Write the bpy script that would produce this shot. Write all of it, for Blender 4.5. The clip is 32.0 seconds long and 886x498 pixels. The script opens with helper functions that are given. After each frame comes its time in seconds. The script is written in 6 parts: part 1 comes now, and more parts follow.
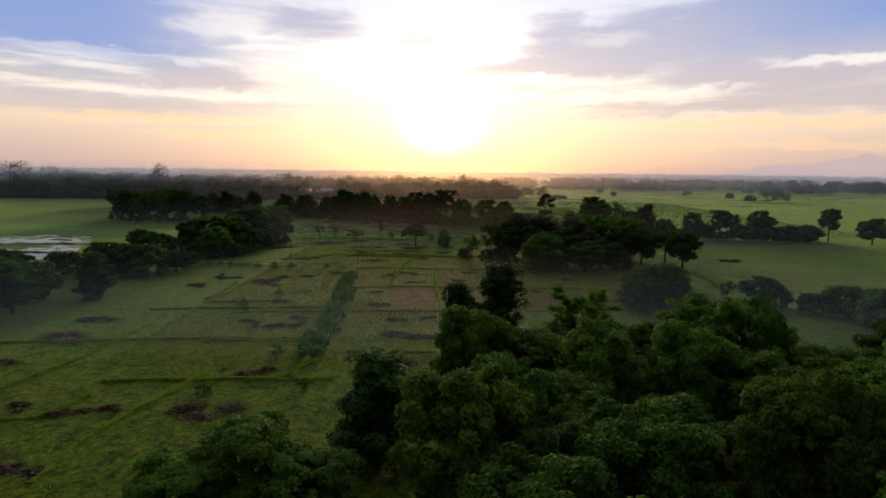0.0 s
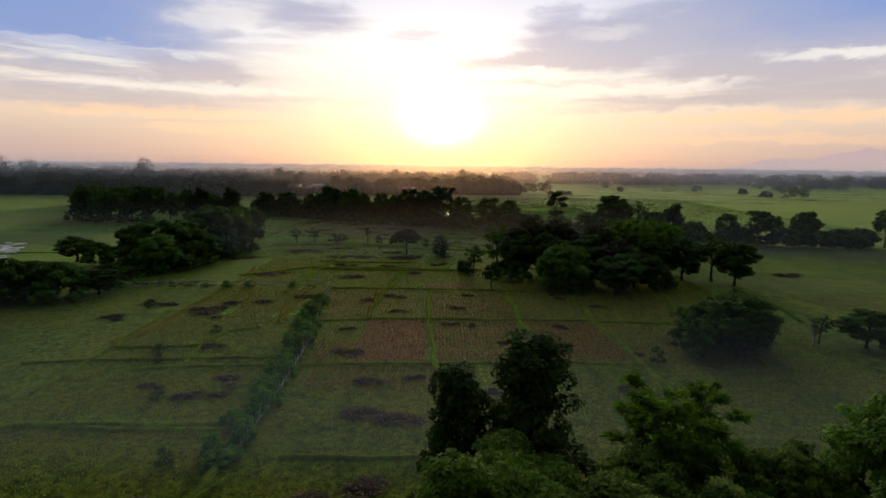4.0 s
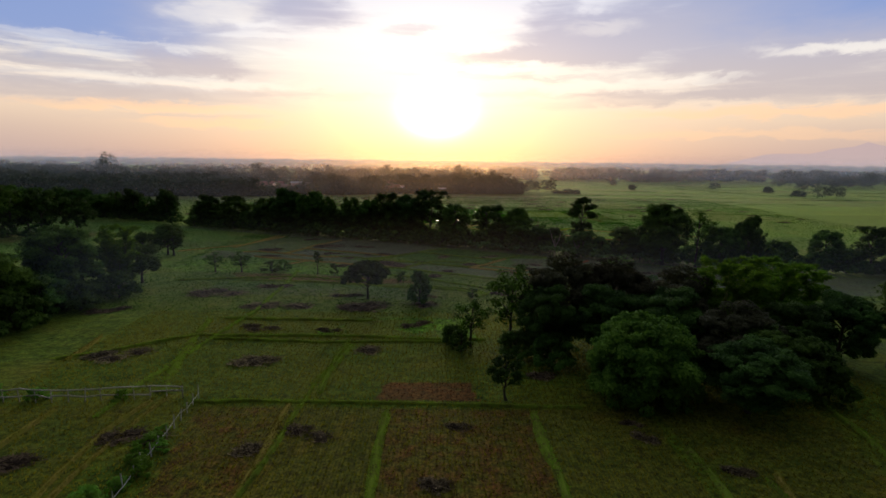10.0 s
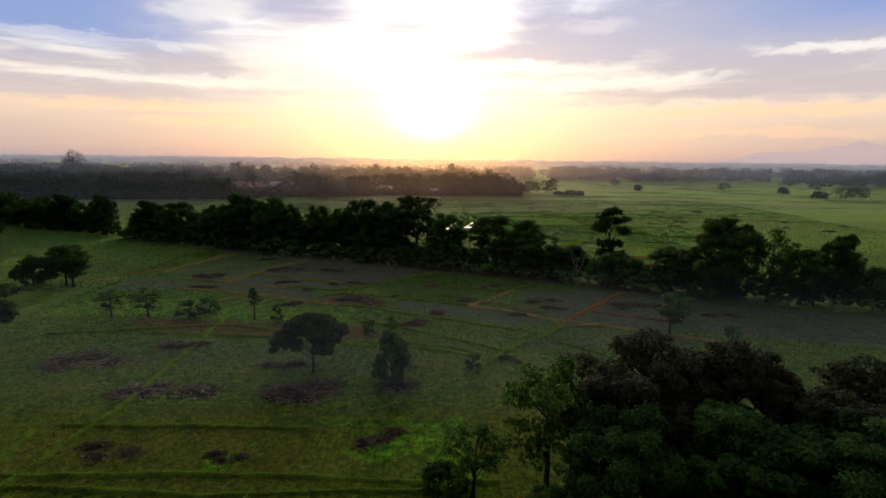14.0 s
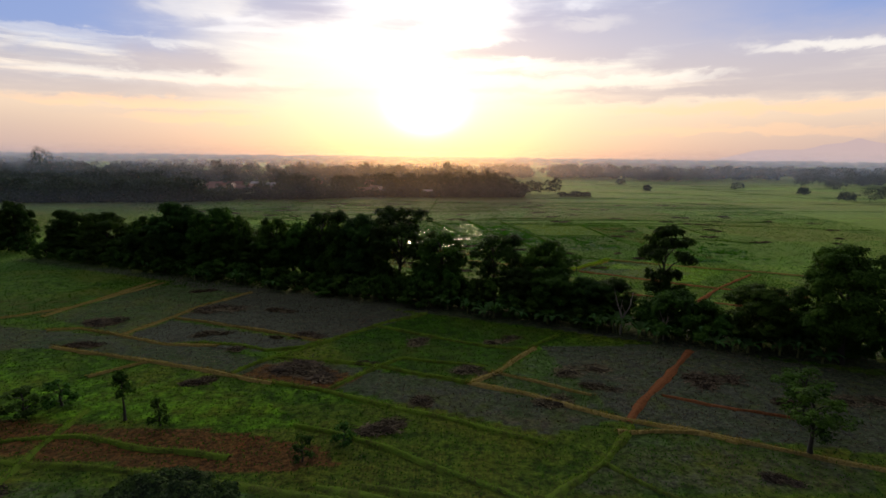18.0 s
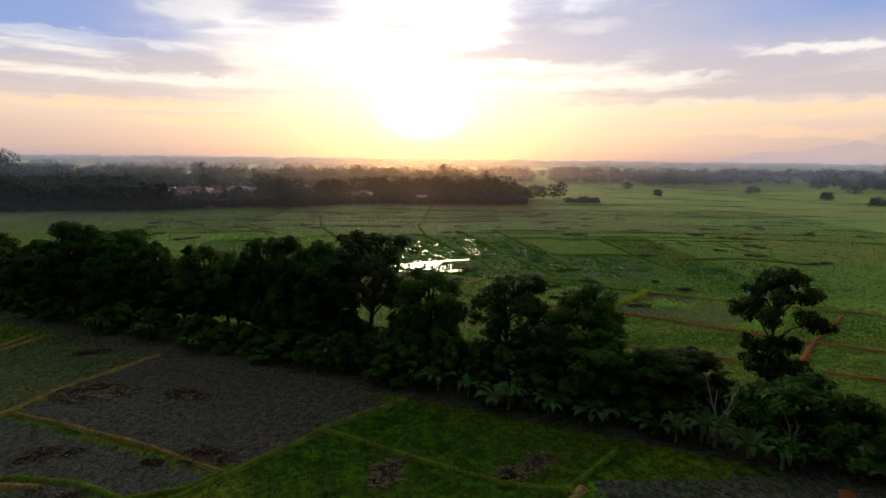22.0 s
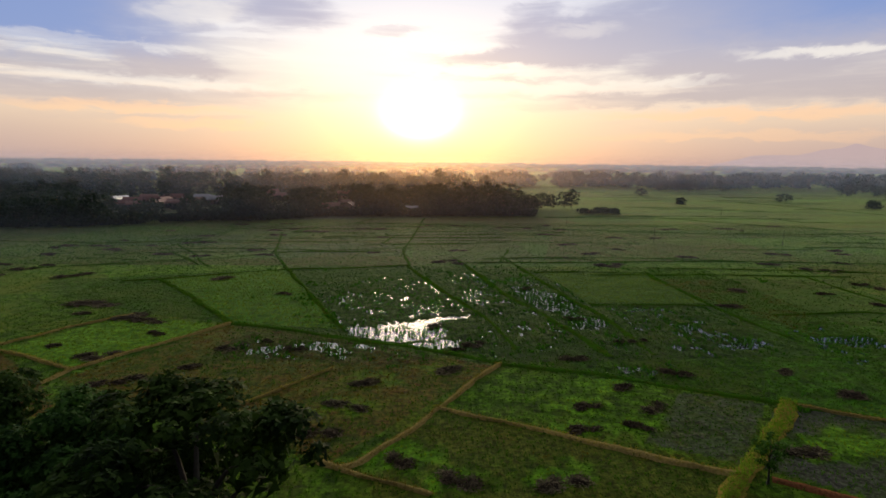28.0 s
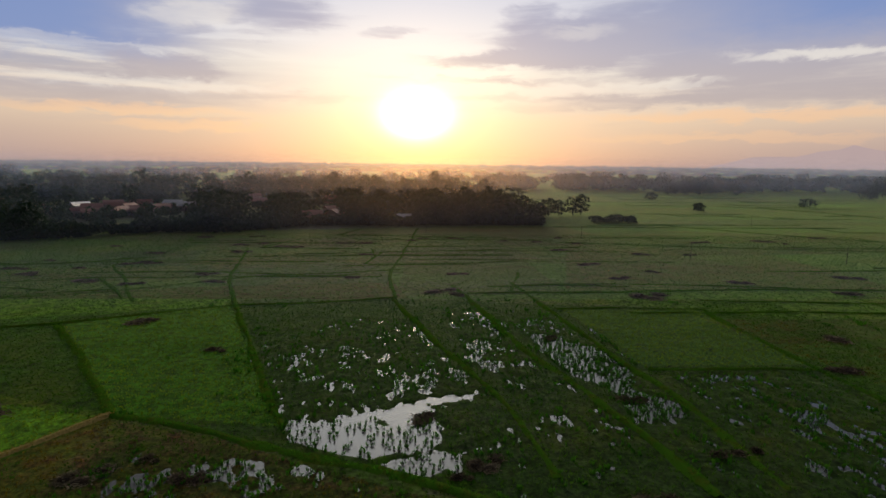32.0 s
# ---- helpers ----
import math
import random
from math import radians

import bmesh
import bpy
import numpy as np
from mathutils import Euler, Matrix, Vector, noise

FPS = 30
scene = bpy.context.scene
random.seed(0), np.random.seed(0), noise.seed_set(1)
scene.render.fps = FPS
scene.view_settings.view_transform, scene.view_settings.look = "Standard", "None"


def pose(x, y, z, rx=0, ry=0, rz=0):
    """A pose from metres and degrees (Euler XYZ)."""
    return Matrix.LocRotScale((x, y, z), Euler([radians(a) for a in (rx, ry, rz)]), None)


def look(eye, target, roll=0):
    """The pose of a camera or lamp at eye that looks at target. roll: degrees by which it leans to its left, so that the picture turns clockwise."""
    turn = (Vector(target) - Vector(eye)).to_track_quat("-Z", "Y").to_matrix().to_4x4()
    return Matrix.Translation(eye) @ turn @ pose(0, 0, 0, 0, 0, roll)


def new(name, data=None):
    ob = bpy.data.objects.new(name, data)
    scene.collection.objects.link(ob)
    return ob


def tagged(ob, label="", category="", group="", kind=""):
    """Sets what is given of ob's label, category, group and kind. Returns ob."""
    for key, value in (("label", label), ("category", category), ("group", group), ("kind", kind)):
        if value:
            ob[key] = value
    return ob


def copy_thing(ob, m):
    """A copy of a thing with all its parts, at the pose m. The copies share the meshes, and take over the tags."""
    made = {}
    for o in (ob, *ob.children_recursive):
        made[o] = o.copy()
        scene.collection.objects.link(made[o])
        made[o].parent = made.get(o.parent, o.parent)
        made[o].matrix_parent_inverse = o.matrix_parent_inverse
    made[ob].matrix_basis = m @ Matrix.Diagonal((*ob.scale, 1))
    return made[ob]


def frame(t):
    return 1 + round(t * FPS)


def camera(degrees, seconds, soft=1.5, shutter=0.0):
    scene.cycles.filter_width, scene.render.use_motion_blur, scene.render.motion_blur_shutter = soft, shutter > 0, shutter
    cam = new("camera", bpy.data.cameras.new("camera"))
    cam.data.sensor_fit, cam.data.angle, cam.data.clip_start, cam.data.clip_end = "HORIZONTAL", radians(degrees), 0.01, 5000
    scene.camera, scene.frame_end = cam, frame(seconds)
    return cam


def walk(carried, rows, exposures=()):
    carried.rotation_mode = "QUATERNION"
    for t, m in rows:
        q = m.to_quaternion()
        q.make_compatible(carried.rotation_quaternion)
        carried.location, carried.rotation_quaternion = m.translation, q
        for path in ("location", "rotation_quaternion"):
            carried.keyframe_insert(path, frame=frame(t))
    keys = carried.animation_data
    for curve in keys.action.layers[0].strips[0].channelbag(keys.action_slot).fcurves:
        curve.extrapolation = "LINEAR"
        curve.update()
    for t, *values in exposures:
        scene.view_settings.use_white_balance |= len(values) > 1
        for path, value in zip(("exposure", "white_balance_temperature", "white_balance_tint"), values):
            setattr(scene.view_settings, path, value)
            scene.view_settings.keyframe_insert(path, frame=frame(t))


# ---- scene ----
import functools

CAM_ROLL = 0.69
cam = camera(79.0, 32.0, soft=1.6)
ROWS = [
    (0, -5.00, -0.00, 23.52, -8.274, 0.000),
    (2, -4.82, 11.36, 23.65, -8.532, -0.012),
    (4, -4.32, 26.57, 23.77, -8.886, -0.131),
    (6, -3.38, 43.98, 23.89, -9.159, -0.292),
    (8, -2.33, 60.41, 24.01, -9.234, -0.357),
    (10, -1.57, 77.23, 24.13, -9.394, -0.542),
    (12, -1.03, 93.98, 24.26, -9.574, -0.855),
    (14, -0.29, 110.00, 24.38, -9.570, -1.212),
    (16, 0.34, 126.10, 24.50, -9.694, -1.464),
    (18, 1.07, 141.56, 24.62, -9.810, -1.671),
    (20, 2.12, 156.39, 24.74, -9.715, -1.794),
    (22, 2.83, 170.86, 24.87, -9.595, -1.957),
    (24, 3.80, 186.80, 24.99, -9.525, -2.067),
    (26, 4.89, 202.13, 25.11, -9.435, -2.207),
    (28, 5.70, 216.98, 25.23, -9.247, -2.317),
    (30, 6.48, 231.79, 25.35, -9.160, -2.448),
    (32, 7.15, 246.38, 25.48, -9.065, -2.658),
]
walk(cam, [(t, pose(x, y, z, 90 + p, 0, w) @ pose(0, 0, 0, 0, 0, CAM_ROLL)) for t, x, y, z, p, w in ROWS],
     [(0, 0.12), (3, 0.04), (7, -0.03), (10, 0.0), (13, 0.10), (19, 0.10), (24, 0.16), (28, -0.06), (31, -0.24), (32, -0.26)])

# ---- node helpers ----
class Tree:
    """A thin wrapper that adds nodes and links them in one call."""

    def __init__(self, tree):
        self.t = tree
        tree.nodes.clear()

    def add(self, kind, props=None, **ins):
        n = self.t.nodes.new(kind)
        for k, v in (props or {}).items():
            setattr(n, k, v)
        for k, v in ins.items():
            key = int(k[1:]) if k[0] == "i" and k[1:].isdigit() else k.replace("_", " ")
            self.put(n.inputs[key], v)
        return n

    def put(self, socket, v):
        if isinstance(v, bpy.types.NodeSocket):
            self.t.links.new(v, socket)
        elif isinstance(v, bpy.types.Node):
            self.t.links.new(v.outputs[0], socket)
        else:
            socket.default_value = v

    def math(self, op, a, b=0.0, c=0.0, clamp=False):
        return self.add("ShaderNodeMath", {"operation": op, "use_clamp": clamp}, i0=a, i1=b, i2=c).outputs[0]

    def mix(self, fac, a, b, blend="MIX"):
        n = self.add("ShaderNodeMix", {"data_type": "RGBA", "blend_type": blend})
        for s, v in ((n.inputs[0], fac), (n.inputs[6], a), (n.inputs[7], b)):
            self.put(s, v)
        return n.outputs[2]

    def noise(self, vec, scale, detail=3.0, rough=0.55, distort=0.0):
        n = self.add("ShaderNodeTexNoise", Scale=scale, Detail=detail, Roughness=rough, Distortion=distort)
        if vec is not None:
            self.put(n.inputs["Vector"], vec)
        return n.outputs["Fac"]

    def ramp(self, fac, stops):
        n = self.add("ShaderNodeValToRGB", Fac=fac)
        e = n.color_ramp.elements
        while len(e) < len(stops):
            e.new(0.5)
        for el, (p, c) in zip(e, stops):
            el.position = p
            el.color = (*c, 1) if len(c) == 3 else c
        return n.outputs[0]

    def step(self, v, lo, hi):
        return self.add("ShaderNodeMapRange", {"interpolation_type": "SMOOTHSTEP"}, Value=v, From_Min=lo, From_Max=hi).outputs[0]


# ---- sky and sun ----
SUN_AZ, SUN_EL = -0.2, 4.9
world = bpy.data.worlds.new("dawn_sky")
scene.world = world
world.use_nodes = True
W = Tree(world.node_tree)
direction = W.add("ShaderNodeTexCoord").outputs["Generated"]
dxyz = W.add("ShaderNodeSeparateXYZ", i0=direction)
el = W.math("MULTIPLY", W.math("ARCSINE", dxyz.outputs[2]), 57.2958)
az = W.math("MULTIPLY", W.math("ARCTAN2", dxyz.outputs[0], dxyz.outputs[1]), 57.2958)
streak = W.add("ShaderNodeCombineXYZ", i0=W.math("MULTIPLY", az, 0.030), i1=W.math("MULTIPLY", W.math("ADD", el, W.math("MULTIPLY", az, -0.012)), 0.30), i2=3.7).outputs[0]
puff = W.add("ShaderNodeCombineXYZ", i0=W.math("MULTIPLY", az, 0.13), i1=W.math("MULTIPLY", el, 0.36), i2=1.3).outputs[0]
n_streak = W.noise(streak, 2.6, 7, 0.6, 0.5)
n_puff = W.noise(puff, 2.2, 8, 0.6, 0.5)
n_warp = W.noise(puff, 0.9, 4, 0.6)
wel = W.math("ADD", el, W.math("MULTIPLY", W.math("SUBTRACT", n_puff, 0.5), 2.4))
waz = W.math("ADD", az, W.math("MULTIPLY", W.math("SUBTRACT", n_warp, 0.5), 9.0))


def bank(a, e, wa, we, s, tilt=0.0):
    """A soft cloud bank round azimuth a and elevation e, rising by tilt to the right."""
    u = W.math("DIVIDE", W.math("SUBTRACT", waz, a), wa)
    v = W.math("DIVIDE", W.math("SUBTRACT", W.math("SUBTRACT", wel, e), W.math("MULTIPLY", W.math("SUBTRACT", waz, a), tilt)), we)
    r = W.math("ADD", W.math("MULTIPLY", u, u), W.math("MULTIPLY", v, v))
    return W.math("MULTIPLY", W.math("EXPONENT", W.math("MULTIPLY", W.math("MULTIPLY", r, r), -0.7)), s)


def total(*parts):
    return functools.reduce(lambda a, b: W.math("ADD", a, b), parts)


clear = W.ramp(W.math("DIVIDE", el, 60.0, clamp=True), [
    (0.0, (0.47, 0.34, 0.33)), (0.03, (0.64, 0.46, 0.39)), (0.07, (0.80, 0.60, 0.46)), (0.11, (0.80, 0.67, 0.60)), (0.15, (0.88, 0.81, 0.74)),
    (0.19, (0.80, 0.77, 0.79)), (0.26, (0.66, 0.68, 0.80)), (0.45, (0.60, 0.62, 0.64)), (0.75, (0.55, 0.57, 0.59)), (1.0, (0.52, 0.54, 0.56))])
aside = W.math("MULTIPLY", W.math("MULTIPLY", W.step(W.math("ABSOLUTE", az), 16.0, 42.0), W.step(el, 5.5, 0.5)), 0.65)
clear = W.mix(aside, clear, (0.46, 0.37, 0.39, 1))
veiled = W.math("MULTIPLY", W.math("MULTIPLY", W.step(az, -6.0, -34.0), W.step(el, 3.5, 7.0)), W.step(n_streak, 0.33, 0.56))
clear = W.mix(W.math("MULTIPLY", veiled, 0.85), clear, (0.43, 0.40, 0.48, 1))
# grey lavender cloud: the mass to the right, bars to the left, puffs over the sun
dark = total(bank(33, 12.2, 19, 3.9, 1.25), bank(38, 6.6, 13, 1.5, 0.85), bank(22, 6.2, 8, 0.7, 0.6), bank(29, 8.6, 7, 1.1, 0.6), bank(14, 11.4, 6, 2.4, 0.62), bank(8, 10.2, 8, 0.7, 0.35),
             bank(10.6, 14.3, 2.4, 1.1, 0.6), bank(11, 5.6, 8, 0.45, 0.42), bank(14, 8.1, 6, 0.35, 0.3),
             bank(-34, 13.6, 9, 2.6, 1.2), bank(-33, 10.6, 9, 0.9, 0.75), bank(-24, 8.6, 5.4, 0.95, 1.15, -0.05), bank(-33, 7.4, 8, 0.55, 0.5), bank(-31, 5.4, 12, 0.75, 0.55, -0.02),
             bank(-12, 6.3, 9, 0.7, 0.5), bank(4, 8.4, 8, 0.4, 0.5), bank(9, 10.4, 7, 0.7, 0.5), bank(10, 6.6, 7, 0.4, 0.45), bank(-14, 13.9, 5.8, 1.7, 0.85), bank(-22, 11.7, 8, 0.55, 0.5), bank(-2.6, 12.9, 2.6, 0.5, 0.55, 0.12), bank(-26, 3.6, 10, 0.5, 0.35),
             W.math("MULTIPLY", W.math("SUBTRACT", n_streak, 0.47), 1.5))
dark = W.math("MULTIPLY", W.step(dark, 0.05, 1.15), W.step(el, 0.8, 5.0), clamp=True)
cloud = W.ramp(W.math("DIVIDE", el, 30.0, clamp=True), [
    (0.0, (0.52, 0.41, 0.41)), (0.17, (0.52, 0.43, 0.44)), (0.27, (0.50, 0.44, 0.49)), (0.36, (0.45, 0.43, 0.54)), (0.48, (0.37, 0.39, 0.56)), (0.75, (0.34, 0.38, 0.50)), (1.0, (0.40, 0.44, 0.54))])
sky = W.mix(dark, clear, cloud)
# deeper blue towards the upper corners
far_right = W.math("MULTIPLY", W.step(waz, 20.0, 40.0), W.step(wel, 9.0, 13.5))
far_left = W.math("MULTIPLY", W.step(waz, -17.0, -32.0), W.step(wel, 7.8, 10.8))
blue = W.math("MULTIPLY", W.math("ADD", far_right, far_left, clamp=True), W.math("MULTIPLY", W.step(el, 24.0, 18.0), 0.9))
sky = W.mix(blue, sky, (0.185, 0.285, 0.60, 1))
light = total(bank(37.2, 9.5, 5.8, 0.42, 0.8, -0.05), bank(25.5, 7.7, 4.0, 0.25, 0.4, 0.03), bank(16.4, 12.7, 2.2, 0.6, 0.32), bank(-21.5, 13.2, 3.4, 1.0, 0.5, 0.2), bank(-26, 6.9, 11, 0.45, 0.45),
              bank(-30, 9.9, 9, 0.3, 0.25), bank(16, 7.4, 7, 0.6, 0.25))
sky = W.mix(W.math("MULTIPLY", light, 0.85, clamp=True), sky, (1.0, 0.93, 0.85, 1))
peach = total(bank(-28, 4.5, 9, 0.45, 0.55), bank(-22, 3.2, 6, 0.4, 0.5), bank(31, 4.6, 12, 0.5, 0.6), bank(30, 2.6, 12, 0.4, 0.35))
sky = W.mix(W.math("MULTIPLY", peach, 1.0, clamp=True), sky, (1.0, 0.60, 0.36, 1))
sda = W.math("SUBTRACT", az, SUN_AZ)
sde = W.math("SUBTRACT", el, SUN_EL)


def glow(sa, se, lift=0.0):
    u = W.math("DIVIDE", sda, sa)
    v = W.math("DIVIDE", W.math("SUBTRACT", sde, lift), se)
    return W.math("EXPONENT", W.math("MULTIPLY", W.math("ADD", W.math("MULTIPLY", u, u), W.math("MULTIPLY", v, v)), -1.0))


def lit(col, g, k, rgb):
    amount = W.math("MULTIPLY", g, k)
    return W.mix(1.0, col, W.mix(1.0, W.add("ShaderNodeCombineColor", i0=amount, i1=amount, i2=amount).outputs[0], (*rgb, 1), "MULTIPLY"), "ADD")


thin = W.math("SUBTRACT", 1.0, W.math("MULTIPLY", dark, 0.75))
sky = lit(sky, glow(2.5, 1.7), 6.0, (1.0, 0.88, 0.62))
sky = lit(sky, glow(8.0, 3.2, 0.2), 0.34, (1.0, 0.86, 0.42))
sky = lit(sky, W.math("MULTIPLY", glow(16.0, 7.0, 6.0), thin), 0.16, (1.0, 0.93, 0.78))
# unseen bright patch added above the view to light fields, trees and water
sky = lit(sky, W.math("MULTIPLY", bank(-1.0, 27.0, 20.0, 6.5, 1.0), W.math("SUBTRACT", 1.0, W.math("MULTIPLY", dark, 0.86, clamp=True))), 4.6, (0.97, 0.98, 0.95))
air = W.add("ShaderNodeTexSky", {"sky_type": "NISHITA", "sun_disc": False, "sun_elevation": radians(SUN_EL), "sun_rotation": radians(SUN_AZ)})
sky = W.mix(1.0, sky, W.mix(1.0, air.outputs[0], (0.02, 0.02, 0.02, 1), "MULTIPLY"), "ADD")
# the sky away from the sunrise is dimmer
sky = W.mix(1.0, sky, W.ramp(W.math("ADD", W.math("MULTIPLY", dxyz.outputs[1], 0.5), 0.5), [(0.0, (0.08, 0.085, 0.095)), (0.3, (0.16, 0.17, 0.18)), (0.62, (1, 1, 1)), (1.0, (1, 1, 1))]), "MULTIPLY")
W.add("ShaderNodeOutputWorld", Surface=W.add("ShaderNodeBackground", Color=sky, Strength=1.0))
world.cycles.sampling_method = "AUTOMATIC"

sun_data = bpy.data.lights.new("sun", "SUN")
sun_data.energy, sun_data.angle, sun_data.color = 2.0, radians(14), (1.0, 0.78, 0.46)
sun = new("sun", sun_data)
a, e = radians(SUN_AZ), radians(SUN_EL + 1.5)
sun.matrix_world = look((0, 0, 60), Vector((0, 0, 60)) - Vector((math.sin(a) * math.cos(e), math.cos(a) * math.cos(e), math.sin(e))))

# ---- materials ----
def material(name):
    m = bpy.data.materials.new(name)
    m.use_nodes = True
    return m, Tree(m.node_tree)


def finish(T, bsdf):
    T.add("ShaderNodeOutputMaterial", Surface=bsdf)


def leaf_material(name, base, tip, through_light, rough=0.55, patch=0.35, sheen=0.02, speck=0.55):
    """Leaves: diffuse front, light coming through from behind, a dull gloss; tint by tree and by leaf."""
    m, T = material(name)
    tree_tint = T.add("ShaderNodeObjectInfo").outputs["Random"]
    leaf_tint = T.add("ShaderNodeNewGeometry").outputs["Random Per Island"]
    pos = T.add("ShaderNodeTexCoord").outputs["Object"]
    big = T.noise(pos, patch, 3)
    k = T.math("ADD", T.math("MULTIPLY", leaf_tint, speck), T.math("MULTIPLY", T.step(big, 0.35, 0.65), 1.0 - speck))
    col = T.mix(k, (*base, 1), (*tip, 1))
    shift = T.add("ShaderNodeHueSaturation", Hue=T.math("ADD", 0.485, T.math("MULTIPLY", tree_tint, 0.03)), Saturation=0.95,
                  Value=T.math("ADD", 0.75, T.math("MULTIPLY", tree_tint, 0.5)), Color=col).outputs[0]
    # sheen lifts the leaves; far woods get more of it, in place of haze
    body = T.add("ShaderNodeBsdfPrincipled", Base_Color=shift, Roughness=rough + 0.2, Specular_IOR_Level=0.03, Sheen_Weight=sheen, Sheen_Roughness=0.4)
    back = T.add("ShaderNodeBsdfTranslucent", Color=T.mix(1.0, shift, (1.3, 1.5, 0.6, 1), "MULTIPLY"))
    finish(T, T.add("ShaderNodeMixShader", Fac=through_light, i1=body.outputs[0], i2=back.outputs[0]))
    return m


def bark_material(name, lo, hi):
    m, T = material(name)
    pos = T.add("ShaderNodeTexCoord").outputs["Object"]
    long = T.add("ShaderNodeMapping", Vector=pos, Scale=(6, 6, 0.9)).outputs[0]
    n = T.noise(long, 2.0, 5, 0.6)
    moss = T.noise(pos, 0.7, 2)
    col = T.mix(n, (*lo, 1), (*hi, 1))
    col = T.mix(T.math("MULTIPLY", T.step(moss, 0.5, 0.75), 0.5), col, (0.05, 0.06, 0.025, 1))
    bump = T.add("ShaderNodeBump", Strength=0.6, Distance=0.05, Height=n)
    finish(T, T.add("ShaderNodeBsdfPrincipled", Base_Color=col, Roughness=0.9, Normal=bump.outputs[0]))
    return m


LEAF = leaf_material("broad_leaves", (0.005, 0.020, 0.003), (0.078, 0.165, 0.016), 0.16)
LEAF_DARK = leaf_material("dark_leaves", (0.004, 0.014, 0.004), (0.052, 0.112, 0.014), 0.12)
LEAF_GROVE = leaf_material("grove_leaves", (0.009, 0.032, 0.004), (0.125, 0.235, 0.020), 0.2)
LEAF_BRIGHT = leaf_material("bright_leaves", (0.014, 0.045, 0.005), (0.105, 0.190, 0.014), 0.2)
LEAF_BROWN = leaf_material("brownish_leaves", (0.014, 0.018, 0.009), (0.054, 0.052, 0.026), 0.15)
LEAF_BAMBOO = leaf_material("bamboo_leaves", (0.026, 0.072, 0.006), (0.098, 0.205, 0.016), 0.4)
LEAF_BANANA = leaf_material("banana_leaves", (0.034, 0.090, 0.022), (0.088, 0.180, 0.046), 0.35, 0.5, 1.5)
LEAF_FAR = leaf_material("far_leaves", (0.008, 0.022, 0.012), (0.036, 0.066, 0.028), 0.12, 0.7, 0.09, 0.1, 0.4)
LEAF_CREEPER = leaf_material("creeper_leaves", (0.045, 0.120, 0.010), (0.135, 0.280, 0.026), 0.35)
GRASS = leaf_material("grass_blades", (0.068, 0.120, 0.008), (0.155, 0.230, 0.016), 0.5, 0.6, 0.08)
GRASS_WET = leaf_material("wet_grass_blades", (0.016, 0.056, 0.004), (0.044, 0.118, 0.008), 0.5, 0.6, 0.08)
GRASS_DRY = leaf_material("dry_grass_blades", (0.14, 0.090, 0.012), (0.29, 0.20, 0.030), 0.3, 0.7, 0.1)
RUST_STUBBLE = leaf_material("reddish_stubble_blades", (0.050, 0.021, 0.007), (0.140, 0.060, 0.018), 0.3, 0.7, 0.1)
STUBBLE = leaf_material("stubble_blades", (0.060, 0.056, 0.006), (0.150, 0.110, 0.016), 0.45, 0.7, 0.05)
BURNT = leaf_material("charred_straw", (0.008, 0.006, 0.005), (0.036, 0.025, 0.016), 0.0, 0.9, 1.2)
STRAW_GREY = leaf_material("rotting_straw", (0.014, 0.011, 0.007), (0.215, 0.160, 0.095), 0.0, 0.85, 0.5)
BARK = bark_material("grey_brown_bark", (0.020, 0.016, 0.012), (0.065, 0.052, 0.040))
BARK_PALE = bark_material("pale_dead_wood", (0.16, 0.13, 0.10), (0.34, 0.29, 0.24))
CULM = bark_material("bamboo_culm", (0.10, 0.12, 0.04), (0.22, 0.22, 0.08))
FENCE_WOOD = bark_material("weathered_bamboo_pole", (0.20, 0.19, 0.17), (0.46, 0.44, 0.40))

GROUND, T = material("paddy_ground")
pos = T.add("ShaderNodeTexCoord").outputs["Object"]
attr = {k: T.add("ShaderNodeAttribute", {"attribute_name": k}).outputs["Fac"] for k in ("straw", "rust", "lush", "mud", "wet")}
fine, mid, big, huge = T.noise(pos, 3.5, 4, 0.65), T.noise(pos, 0.55, 4, 0.6), T.noise(pos, 0.09, 4, 0.6), T.noise(pos, 0.017, 3)
rows = T.add("ShaderNodeTexWave", {"wave_type": "BANDS", "bands_direction": "X"}, Vector=pos, Scale=1.05, Distortion=1.2, Detail=2.0, Detail_Scale=0.6).outputs["Fac"]
green = T.mix(T.step(mid, 0.36, 0.64), (0.0150, 0.0360, 0.0018, 1), (0.0520, 0.1080, 0.0045, 1))
green = T.mix(T.step(big, 0.42, 0.68), green, (0.0670, 0.0800, 0.0062, 1))
lush = T.mix(T.step(mid, 0.34, 0.66), (0.0340, 0.0880, 0.0026, 1), (0.0800, 0.1850, 0.0062, 1))
straw = T.mix(T.step(T.math("ADD", T.math("MULTIPLY", fine, 0.88), T.math("MULTIPLY", rows, 0.12)), 0.3, 0.7), (0.0240, 0.0270, 0.0040, 1), (0.0900, 0.0800, 0.0130, 1))
rust = T.mix(T.step(fine, 0.3, 0.7), (0.0330, 0.0150, 0.0050, 1), (0.1100, 0.0470, 0.0140, 1))
mud = T.mix(T.step(fine, 0.25, 0.75), (0.018, 0.018, 0.015, 1), (0.068, 0.065, 0.056, 1))


def patchy(v, n, soft=0.18):
    """A field's share of a growth, broken up by its own unevenness."""
    return T.step(T.math("ADD", v, T.math("MULTIPLY", T.math("SUBTRACT", n, 0.5), 1.1)), 0.5 - soft, 0.5 + soft)


